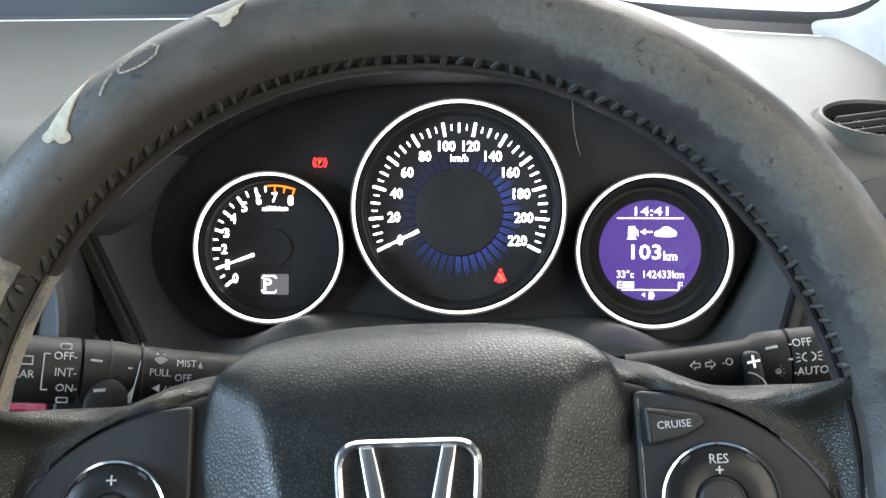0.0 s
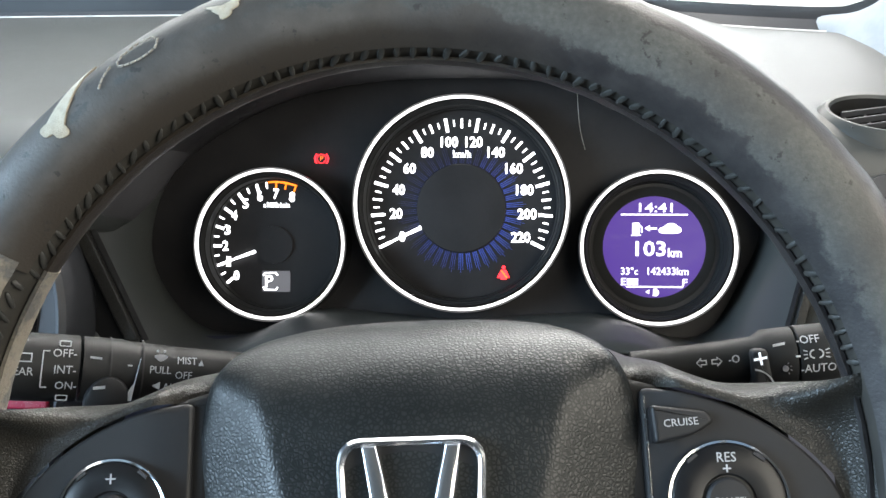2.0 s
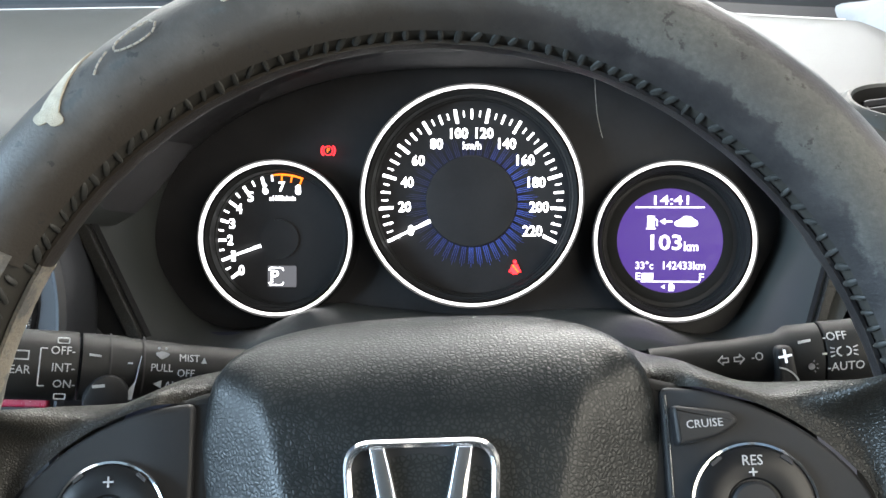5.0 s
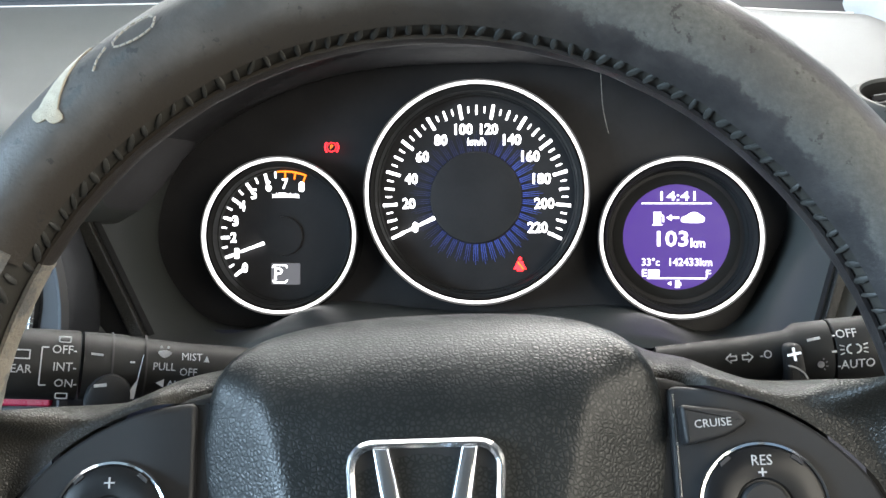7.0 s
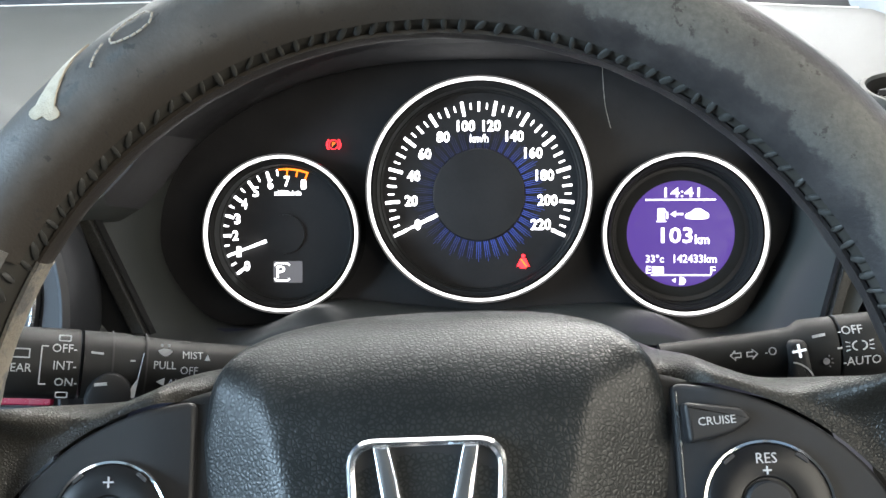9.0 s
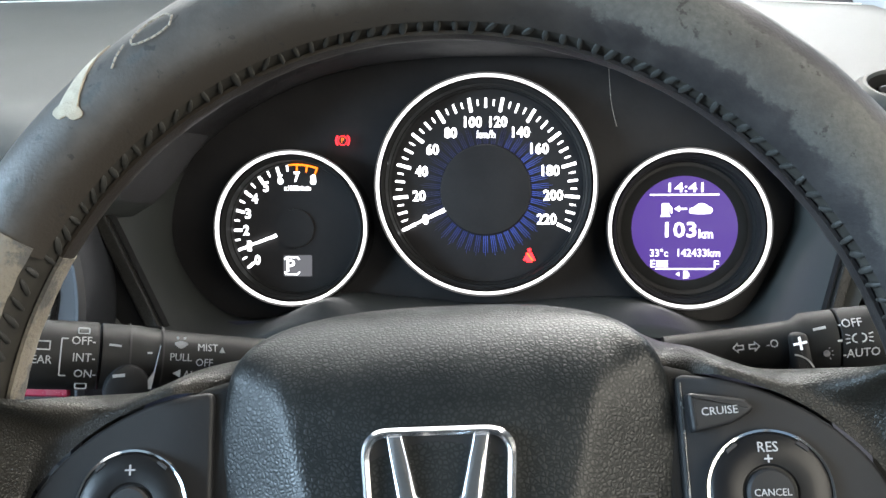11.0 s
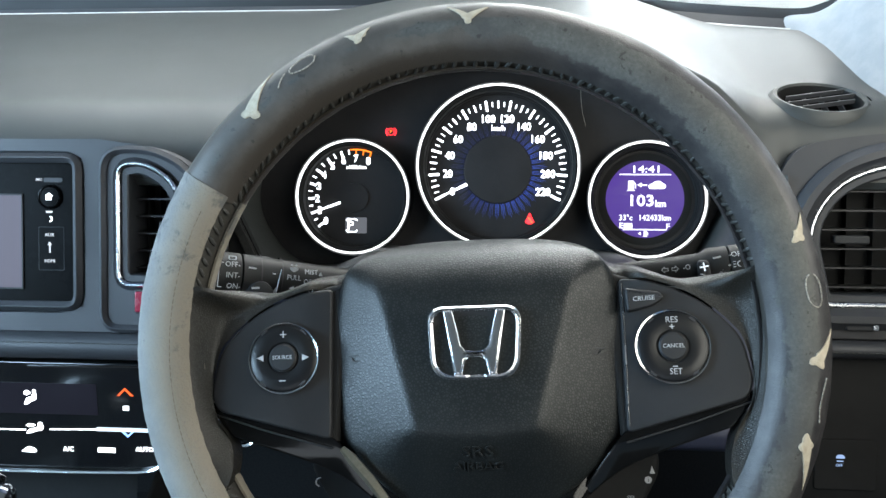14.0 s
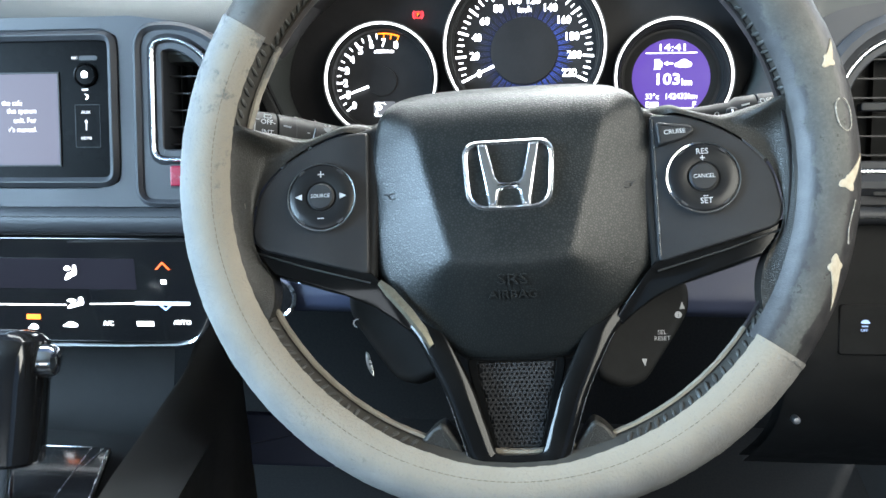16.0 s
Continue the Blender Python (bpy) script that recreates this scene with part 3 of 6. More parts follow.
surround("vent_surround", rounded([(-0.300, -0.021), (-0.212, -0.021), (-0.208, 0.06), (-0.222, 0.104), (-0.250, 0.1195), (-0.300, 0.126)], [0, 0, 0.02, 0.02, 0.02, 0]), VENT_L, -0.256, 0.06, FRONT, "charcoal dashboard front round the centre air vent")
surround("radio_surround", rect(-0.570, -0.300, -0.021, 0.126), RADIO, -0.434, 0.055, FRONT, "charcoal dashboard front round the radio")
surround("side_vent_surround", rounded([(0.216, -0.0035), (0.405, -0.0035), (0.405, 0.134), (0.285, 0.134), (0.222, 0.124), (0.204, 0.076)], [0.006, 0, 0, 0.04, 0.02, 0.03]), VENT_R, 0.29, 0.055, FRONT_R, "charcoal dashboard front round the side air vent")
solid("dashboard_front", box(-1.12, -0.570, FRONT, FRONT + 0.04, -0.021, 0.127), M_DASH_BLUE, "charcoal dashboard front before the passenger", "dashboard", kind="structure")


# raised rolls round the vents
VENT_BAY = rounded([(-0.2935, -0.0165), (-0.2150, -0.0165), (-0.2125, 0.060), (-0.2265, 0.1010), (-0.2550, 0.1165), (-0.2935, 0.1165)], [0.012, 0.006, 0.02, 0.02, 0.02, 0.016])
solid("vent_bay_roll", hoop(inset(VENT_BAY, -0.0045), inset(VENT_BAY, 0.0015), FRONT - 0.0040, FRONT + 0.006, 0.0028), M_DASH_BLUE, "charcoal rounded edge round the centre vent bay", "dashboard", kind="structure")
solid("side_vent_roll", hoop(inset(VENT_R, -0.0165), inset(VENT_R, -0.0004), FRONT_R - 0.0085, FRONT_R + 0.004, 0.0055), M_DASH_BLUE, "charcoal rounded roll round the side vent", "dashboard", kind="structure")


def roll_strip(x0, x1, y, z0, z1, depth, n=8):
    """A padded strip, rounded towards the driver."""
    sec = [(y - depth * math.sin(math.pi * i / n), z0 + (z1 - z0) * (0.5 - 0.5 * math.cos(math.pi * i / n))) for i in range(n + 1)]
    sec += [(y + 0.03, z1), (y + 0.03, z0)]
    return loft([[(x, a, b) for a, b in sec] for x in (x0, x0 + 0.002, x1 - 0.002, x1)])


solid("padded_strip", roll_strip(-1.12, -0.214, FRONT, -0.042, -0.0215, 0.010), M_DASH_BLUE, "charcoal stitched padded strip under the radio and vent", "trim", kind="structure")
solid("lower_dash_band", box(-1.12, -0.214, FRONT + 0.012, FRONT + 0.05, -0.062, -0.0425), M_BLACK, "matt black recess above the climate panel", "trim", kind="structure")


def seam_line(path, gap, size, thick, out=(0, -1, 0)):
    """Short raised stitches laid along a path."""
    pairs, pts = [], [Vector(p) for p in path]
    run, last = 0.0, 0.0
    for a, b in zip(pts, pts[1:]):
        seg = (b - a).length
        d = (b - a).normalized()
        while run + seg > last + gap:
            last += gap
            c = a + d * (last - run)
            n = Vector(out).normalized()
            s = d.cross(n).normalized() * thick
            p, q = c - d * size / 2, c + d * size / 2
            v = [p + s, p - s, q - s, q + s, (p * 0.75 + q * 0.25) + n * thick, (p * 0.25 + q * 0.75) + n * thick]
            pairs.append(([tuple(w) for w in v], [(0, 1, 4), (2, 3, 5), (1, 2, 5, 4), (3, 0, 4, 5)]))
        run += seg
    return merged(*pairs)


solid("strip_stitching", seam_line([(-0.56, FRONT - 0.0095, -0.0285), (-0.216, FRONT - 0.0095, -0.0285)], 0.0042, 0.0030, 0.0005), M_THREAD, "dark stitching along the padded strip", "stitching", kind="stuff")

# lower dashboard and knee panels behind the wheel
def slope(x0, x1, pts, n=6):
    sec = smooth_loop(pts, 5, closed=False)
    rows = [[(x0 + (x1 - x0) * i / n, y, z) for y, z in sec] for i in range(n + 1)]
    back = [[(x, y + 0.02, z) for x, y, z in row] for row in rows]
    return merged(loft(rows, (False, False), closed=False), loft(back, (False, False), closed=False))


solid("knee_panel", slope(-0.214, 0.208, [(0.252, 0.026), (0.215, 0.012), (0.19, -0.03), (0.171, -0.080), (0.170, -0.094), (0.177, -0.102), (0.20, -0.107), (0.28, -0.115), (0.42, -0.13)]), M_KNEE, "charcoal knee panel under the steering column", "dashboard", kind="structure")
solid("side_front", slope(0.205, 0.405, [(FRONT_R + 0.066, 0.100), (FRONT_R + 0.064, 0.06), (FRONT_R + 0.064, 0.02), (FRONT_R + 0.064, -0.03)]), M_DASH_BLUE, "charcoal dashboard front behind the side vent", "dashboard", kind="structure")
solid("lower_dash_right", slope(0.209, 0.47, [(FRONT_R + 0.006, -0.030), (FRONT_R + 0.002, -0.09), (FRONT_R + 0.006, -0.15), (0.25, -0.21), (0.36, -0.27)]), M_POD, "matt black lower dashboard on the door side", "dashboard", kind="structure")


# ---- instrument cluster ----
cluster = thing("instrument_cluster", "black instrument cluster with three lit ring gauges", "instrument cluster", pose(0.005, 0, 0.083) @ Matrix.Scale(0.982, 4) @ pose(-0.005, -0.007, -0.083))
FACE = smooth_loop([(-0.176, 0.030), (-0.203, 0.060), (-0.209, 0.092), (-0.196, 0.130), (-0.160, 0.165), (-0.090, 0.193), (-0.003, 0.201), (0.086, 0.193),
                    (0.150, 0.165), (0.186, 0.130), (0.1935, 0.095), (0.1815, 0.0635), (0.163, 0.032), (0.138, 0.026), (0.098, 0.040), (0.055, 0.040), (0.0, 0.036), (-0.055, 0.040), (-0.096, 0.042), (-0.140, 0.026)], 5)
part("face_panel", prism(FACE, 0.2835, 0.292), M_DIAL, cluster)


def grown(pts, s, dz, cx=-0.003, cz=0.10):
    return [(cx + (x - cx) * s, cz + (z - cz) * s + dz) for x, z in pts]


shroud_rings = [[(x, 0.2845, z) for x, z in FACE]]
for y, s, dz in ((0.266, 1.008, 0.0), (0.246, 1.025, -0.001), (0.228, 1.05, -0.003), (0.214, 1.08, -0.005), (0.206, 1.11, -0.006), (0.2025, 1.145, -0.008), (0.215, 1.17, -0.008)):
    shroud_rings.append([(x, y, min(z, arch(x) - 0.001) if z > 0.11 else z) for x, z in grown(FACE, s, dz)])
sv, sf = loft(shroud_rings, (False, False))
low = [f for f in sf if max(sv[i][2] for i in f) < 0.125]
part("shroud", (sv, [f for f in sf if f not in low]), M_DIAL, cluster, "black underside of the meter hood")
# the lighter dash tone here puts the light on this wall into its colour
part("lower_shroud", (sv, low), M_DASH, cluster, "charcoal lower wall of the meter hood in the lit dash tone")


def ring_gauge(name, label, cx, cz, r, deep):
    g = part(name, lathe([(r - 0.0019, 0.2620), (r - 0.0017, 0.2608), (r - 0.0011, 0.2604), (r - 0.0004, 0.2612), (r - 0.0002, 0.2630), (r - 0.0006, 0.2640), (r - 0.0019, 0.2640), (r - 0.0019, 0.2620)], 96), M_RING, cluster, label, pose(cx, 0, cz))
    part("ring_edge", lathe([(r + 0.0001, 0.2625), (r + 0.0008, 0.2620), (r + 0.0014, 0.2640), (r + 0.0014, 0.2840)], 96), M_GLOSS, g)
    part("bezel", lathe([(r - 0.0034, 0.2632), (r - 0.0050, 0.2660), (r - 0.0056, 0.2662), (r - 0.0062, 0.2740), (r - 0.0068, 0.2742), (r - 0.0074, deep)], 96), M_POD, g, "black stepped bezel")
    part("dial", lathe([(r - 0.0072, deep), (r * 0.5, deep), (0.0004, deep)], 64, cap=(False, True)), M_DIAL, g)
    return g


def fitted(name, text, width, height, x, y, z, material, parent, bold=0.022, thick=0.0002):
    """A word drawn to a given width and height, centred on its place."""
    me = lettering(text, 0.01, thick, 1.0, bold)
    lo = [min(v.co[k] for v in me.vertices) for k in (0, 2)]
    hi = [max(v.co[k] for v in me.vertices) for k in (0, 2)]
    sx, sz = width / (hi[0] - lo[0]), height / (hi[1] - lo[1])
    me.transform(Matrix.Diagonal((sx, 1, sz, 1)) @ pose(-(lo[0] + hi[0]) / 2, 0, -(lo[1] + hi[1]) / 2))
    return part(name, me, material, parent, "", pose(x, y, z), 0)


def numeral(text, r, degrees, y, parent, cx, cz, high=0.0068):
    x, z = polar(r, degrees)
    wide = high * (0.60 * len(text) - 0.02 - 0.16 * text.count("1"))
    return fitted("numeral", text, wide, high, cx + x, y, cz + z, M_WHITE, parent)


def tick_mesh(length, width):
    return finish_plain(prism([(-length / 2, -width / 2), (length / 2, -width / 2), (length / 2, width / 2), (-length / 2, width / 2)], -0.0003, 0))


def finish_plain(pair):
    me = bpy.data.meshes.new("mark")
    me.from_pydata(pair[0], [], pair[1])
    return me


def ticks(parent, values, angle, r, length, width, y, mat, cx=0.0, cz=0.0):
    me = tick_mesh(length, width)
    for v in values:
        x, z = polar(r - length / 2, angle(v))
        part("tick", me, mat, parent, "", pose(cx + x, y, cz + z, 0, -angle(v), 0), 0)


def needle(parent, r0, r1, degrees, y, w=0.0012, cx=0.0, cz=0.0):
    a = pose(cx, 0, cz, 0, -degrees, 0)
    return part("needle", prism([(r0, -w), (r1, -w * 0.45), (r1 + 0.0005, 0), (r1, w * 0.45), (r0, w)], y - 0.0012, y, 0.0003, 1), M_WHITE, parent, "lit white needle", a, 0)


# speedometer; the dial's centre lies a little under the ring's
SPEEDO = ring_gauge("speedometer", "speedometer with lit white ring and blue rays", 0.0008, 0.1118, 0.0690, 0.2800)
sa = lambda v: 205.7 - 1.0518 * v
SX, SZ = -0.0004, -0.0028
ticks(SPEEDO, range(0, 221, 20), sa, 0.0598, 0.0092, 0.0019, 0.2796, M_WHITE, SX, SZ)
ticks(SPEEDO, range(10, 221, 20), sa, 0.0588, 0.0062, 0.0013, 0.2796, M_WHITE, SX, SZ)
ticks(SPEEDO, range(5, 221, 10), sa, 0.0580, 0.0040, 0.0009, 0.2796, M_WHITE, SX, SZ)
for v in range(0, 221, 20):
    numeral(str(v), 0.0432 if v not in (100, 120) else 0.0443, sa(v), 0.2796, SPEEDO, SX, SZ, 0.0070)
fitted("unit", "km/h", 0.0116, 0.0050, SX + 0.0002, 0.2796, SZ + 0.0357, M_WHITE, SPEEDO, 0.006)
part("hub_disc", lathe([(0.0291, 0.2800), (0.0291, 0.2765), (0.0285, 0.2757), (0.0268, 0.2755), (0.0003, 0.2755)], 64, SX, SZ, cap=(False, True)), M_DIAL, SPEEDO)
RAY = finish_plain(merged(*[prism([(0.0296, -0.00030 + o), (0.0425 - abs(o) * 2, -0.00010 + o * 1.25), (0.0425 - abs(o) * 2, 0.00010 + o * 1.25), (0.0296, 0.00030 + o)], -0.0002, 0) for o in (-0.0011, 0.0, 0.0011)]))
M_BLUE2 = glowing("faint_blue_ray", (0.06, 0.09, 0.55), 0.10)
M_BLUE3 = glowing("half_lit_blue_ray", (0.09, 0.15, 0.8), 0.20)
RAYS = {M_BLUE: RAY, M_BLUE2: RAY.copy(), M_BLUE3: RAY.copy()}
for i in range(42):
    a = (i * 360 / 42 + 4) % 360
    lit = M_BLUE if a > 262 or a < 42 else M_BLUE3 if a > 222 or a < 70 else M_BLUE2
    part("ray", RAYS[lit], lit, SPEEDO, "", pose(SX, 0.2797, SZ, 0, -a, 0), 0)
needle(SPEEDO, 0.0292, 0.0536, 205.7, 0.2780, 0.0012, SX, SZ)

# rev counter
TACH = ring_gauge("rev_counter", "rev counter with lit white ring", -0.1232, 0.0848, 0.0492, 0.2790)
ta = lambda v: 218.8 - 18.66 * v
TX, TZ = -0.0008, -0.0004
ticks(TACH, range(0, 7), ta, 0.0418, 0.0062, 0.0017, 0.2786, M_WHITE, TX, TZ)
ticks(TACH, [v + 0.5 for v in range(0, 7)], ta, 0.0418, 0.0040, 0.0010, 0.2786, M_WHITE, TX, TZ)
ticks(TACH, [v / 2 for v in range(0, 14)], ta, 0.0444, 0.0009, 0.0007, 0.2786, M_DIMWHITE, TX, TZ)
for v in range(0, 9):
    numeral(str(v), 0.0328 + 0.00015 * v, ta(v), 0.2786, TACH, TX, TZ, 0.0066)
fitted("unit", "x1000r/min", 0.0176, 0.0034, 0.0006, 0.2786, 0.0261, M_WHITE, TACH, 0.004)
part("red_zone", loft([[(TX + r * math.cos(radians(a)), y, TZ + r * math.sin(radians(a))) for r, y in ((0.0412, 0.2784), (0.0424, 0.2784), (0.0424, 0.279), (0.0412, 0.279))] for a in range(69, 97, 3)]), M_AMBER, TACH, "lit orange red-zone arc")
ticks(TACH, (7, 7.5, 8), ta, 0.0424, 0.0050, 0.0010, 0.2783, M_AMBER, TX, TZ)
needle(TACH, 0.0130, 0.0400, 200, 0.2770, 0.0010, TX, TZ)
part("hub_disc", lathe([(0.0128, 0.2790), (0.0126, 0.2768), (0.0003, 0.2765)], 40, TX, TZ, cap=(False, True)), M_DIAL, TACH)
part("selector_window", prism(rounded(rect(-0.0089, 0.0100, -0.0317, -0.0178), 0.0012), 0.2784, 0.2792), M_PBOX, TACH, "grey lit gear selector window")
fitted("gear_letter", "P", 0.0052, 0.0078, -0.0040, 0.2781, -0.0247, M_WHITE, TACH, 0.0)
for s, z in ((1, -0.0192), (-1, -0.0303)):
    bar("bracket", -0.0070, z, 0.0006, z, 0.0007, 0.2780, M_WHITE, TACH)
    bar("bracket", -0.0070, z, -0.0081, z - s * 0.0016, 0.0007, 0.2780, M_WHITE, TACH)
    bar("bracket", 0.0006, z, 0.0017, z - s * 0.0016, 0.0007, 0.2780, M_WHITE, TACH)

# trip display
INFO = ring_gauge("trip_display", "round violet trip display with lit white ring", 0.1257, 0.0841, 0.0490, 0.2790)
part("screen", lathe([(0.0328, 0.2784), (0.0003, 0.2784)], 64, -0.0004, 0.0003, cap=(True, True)), M_PURPLE, INFO, "lit violet screen")
part("mask_ring", lathe([(0.0328, 0.2790), (0.0329, 0.2780), (0.0336, 0.2778), (0.0391, 0.2786)], 64, -0.0004, 0.0003), M_POD, INFO)
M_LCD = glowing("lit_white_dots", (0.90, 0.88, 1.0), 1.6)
Y = 0.2779
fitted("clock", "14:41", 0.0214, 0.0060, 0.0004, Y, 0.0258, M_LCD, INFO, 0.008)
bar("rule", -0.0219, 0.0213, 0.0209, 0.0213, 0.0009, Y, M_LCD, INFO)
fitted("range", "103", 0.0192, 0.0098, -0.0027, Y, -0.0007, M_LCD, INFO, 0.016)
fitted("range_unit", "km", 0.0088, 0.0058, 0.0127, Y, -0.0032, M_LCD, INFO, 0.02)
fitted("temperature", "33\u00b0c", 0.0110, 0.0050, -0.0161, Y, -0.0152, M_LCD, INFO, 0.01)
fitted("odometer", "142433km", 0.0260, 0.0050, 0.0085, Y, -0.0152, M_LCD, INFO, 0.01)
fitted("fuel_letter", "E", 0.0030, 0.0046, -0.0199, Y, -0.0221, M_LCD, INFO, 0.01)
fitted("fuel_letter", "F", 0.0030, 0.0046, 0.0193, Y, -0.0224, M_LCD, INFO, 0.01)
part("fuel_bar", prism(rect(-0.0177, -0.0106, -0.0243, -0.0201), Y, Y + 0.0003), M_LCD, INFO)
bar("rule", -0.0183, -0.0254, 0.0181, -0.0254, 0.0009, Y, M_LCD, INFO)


def pump_icon(x, z, s, parent, mat, y):
    body = prism(rounded(rect(x - 0.35 * s, x + 0.25 * s, z - 0.5 * s, z + 0.5 * s), 0.06 * s), y, y + 0.0003)
    hose = prism([(x + 0.25 * s, z + 0.35 * s), (x + 0.5 * s, z + 0.15 * s), (x + 0.5 * s, z - 0.35 * s), (x + 0.38 * s, z - 0.35 * s), (x + 0.38 * s, z + 0.1 * s), (x + 0.25 * s, z + 0.2 * s)], y, y + 0.0003)
    foot = prism(rect(x - 0.45 * s, x + 0.35 * s, z - 0.62 * s, z - 0.52 * s), y, y + 0.0003)
    part("pump_icon", merged(body, hose, foot), mat, parent, "", None, 0)


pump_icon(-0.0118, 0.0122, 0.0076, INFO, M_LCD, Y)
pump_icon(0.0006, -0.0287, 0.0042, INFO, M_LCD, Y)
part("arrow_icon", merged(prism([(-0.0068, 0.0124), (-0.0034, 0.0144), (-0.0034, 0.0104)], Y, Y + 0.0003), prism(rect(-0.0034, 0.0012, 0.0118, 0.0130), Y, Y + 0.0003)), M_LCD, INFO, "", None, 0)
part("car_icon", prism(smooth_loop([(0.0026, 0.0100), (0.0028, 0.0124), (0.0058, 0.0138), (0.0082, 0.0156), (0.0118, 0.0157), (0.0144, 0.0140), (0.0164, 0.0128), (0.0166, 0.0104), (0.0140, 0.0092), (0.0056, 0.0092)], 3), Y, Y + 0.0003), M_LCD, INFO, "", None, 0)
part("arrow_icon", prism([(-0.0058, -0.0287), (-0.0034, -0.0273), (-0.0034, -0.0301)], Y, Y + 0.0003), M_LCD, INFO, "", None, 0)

# warning lamps
park = part("parking_brake_lamp", lathe([(0.0034, 0.2755), (0.0028, 0.2755)], 32), M_RED, cluster, "lit red parking brake lamp", pose(-0.0921, 0, 0.1414) @ Matrix.Scale(0.94, 4) @ pose(0, 0.019, 0))
word("lamp_letter", "P", 0.0046, 0, 0.2755, 0, M_AMBER, park)
for s in (-1, 1):
    part("bracket", loft([[(s * r * math.cos(radians(a)), y, r * math.sin(radians(a))) for r, y in ((0.0042, 0.2755), (0.0051, 0.2755), (0.0051, 0.276), (0.0042, 0.276))] for a in range(-45, 46, 15)]), M_RED, park)
belt = part("seat_belt_lamp", merged(prism(circle(0.0012, 14, 0, 0.0034), 0.2790, 0.2795), prism([(-0.0042, -0.0034), (-0.0022, -0.0034), (-0.0018, -0.0046), (0.0018, -0.0046), (0.0022, -0.0034), (0.0042, -0.0034), (0.0022, 0.0006), (0.0020, 0.0018), (-0.0020, 0.0018), (-0.0022, 0.0006)], 0.2790, 0.2795)), M_RED, cluster, "lit red seat belt lamp", pose(0.0283, 0, 0.0671) @ pose(0, 0.2792, 0) @ Matrix.Scale(0.98, 4) @ pose(0, -0.2792, 0), 0)
bar("belt_stripe", -0.0015, 0.0014, 0.0024, -0.0036, 0.0008, 0.2788, M_AMBER, belt)


# ---- steering wheel ----
wheel = thing("steering_wheel", "black three-spoke steering wheel in a worn two-tone cover", "steering wheel", pose(-0.002, 0, 0.0, -5, -3, 0))
RIM, TUBE, DEEP, RIM_Y = 0.1699, 0.0181, 0.0190, -0.0118
# the hub leans back from the rim's plane
HUB = pose(0, -0.0010, -0.0018, -10, 0, 0)


def tube_point(theta, phi, grow=0.0):
    r = RIM + (TUBE + grow) * math.cos(radians(phi))
    return (r * math.cos(radians(theta)), RIM_Y - (DEEP + grow) * math.sin(radians(phi)), r * math.sin(radians(theta)))


def hub_to_rim(p, w):
    """A point drawn on the hub, carried over to the rim's plane as w goes from 0 to 1."""
    a, b = HUB @ Vector(p), Vector(p) + Vector((0, RIM_Y, 0))
    return tuple(a.lerp(b, w))


def cover_piece(t0, t1, f0, f1, g0, g1, n=90, k=22, skew=0.0, wave=0.0):
    """A skin on the rim between two angles round the wheel and two round the tube."""
    rings, first = [], f0
    for i in range(n + 1):
        u = i / n
        f0 = first(t0 + (t1 - t0) * u) if callable(first) else first
        out = []
        for j in range(k + 1):
            f = f0 + (f1 - f0) * j / k
            t = t0 + (t1 - t0) * u + skew * (f - 60) / 90 * (1 - u) - skew * (f - 60) / 90 * u
            bulge = wave * (math.sin(t * 0.9) * math.sin(f * 0.05 + t * 0.3) + 0.6 * math.sin(t * 2.7 + f * 0.08))
            out.append(tube_point(t, f, g1 + bulge))
        for j in range(k, -1, -1):
            f = f0 + (f1 - f0) * j / k
            t = t0 + (t1 - t0) * u + skew * (f - 60) / 90 * (1 - u) - skew * (f - 60) / 90 * u
            out.append(tube_point(t, f, g0))
        rings.append(out)
    return loft(rings)


part("rim", loft([[tube_point(t * 3.75, f * 22.5, -0.0012) for f in range(16)] for t in range(97)], (False, False)), M_CORE, wheel, "dark rim under the cover")
dark = part("cover", cover_piece(-36, 148, 149, -190, -0.0008, 0.0006, 110, wave=0.00012), M_COVER_DARK, wheel, "dark worn peeling leather of the wheel cover")
grey = part("cover", cover_piece(147, 325, lambda t: 134 - 4 * smoothstep(250, 261, t) * smoothstep(290, 279, t) + 4 * smoothstep(160, 176, t) * smoothstep(250, 230, t) + 0.6 * math.sin(t * 1.7), -190, -0.0006, 0.0010, 178, wave=0.00015), M_COVER_GREY, wheel, "scuffed pale grey suede of the wheel cover")

# lacing along the inner edge
stitch_sway = random.Random(7)
STITCH = finish_plain(loft([[(x, 0.0012 * c * w, 0.0009 * s * w) for c, s in oval(1, 1, 8)] for x, w in ((-0.0030, 0.35), (-0.0024, 0.8), (0.0, 1.1), (0.0024, 0.8), (0.0030, 0.35))]))
for i in range(170):
    t = i * 360 / 170 + 0.5 * math.sin(i * 12.9)
    if 168 < t < 206 or t > 336 or t < 14 or 249 < t < 291:
        continue
    f0, f1 = (136, 160) if 148 < t < 324 else (149, 171)
    p, q = Vector(tube_point(t - 0.5, f0, -0.0006)), Vector(tube_point(t + 0.7, f1, -0.0006))
    d = (q - p).normalized()
    n = (p - Vector(tube_point(t, (f0 + f1) / 2, -0.01))).normalized()
    s = d.cross(n).normalized()
    m = Matrix((d, s, n)).transposed().to_4x4()
    m.translation = (p + q) / 2 + n * 0.0001
    m = m @ pose(0, 0, 0, 0, 0, stitch_sway.uniform(-24, 24)) @ Matrix.Diagonal((stitch_sway.uniform(0.8, 1.2), stitch_sway.uniform(0.7, 1.1), 1, 1))
    part("lacing_stitch", STITCH, M_THREAD, wheel, "", m)
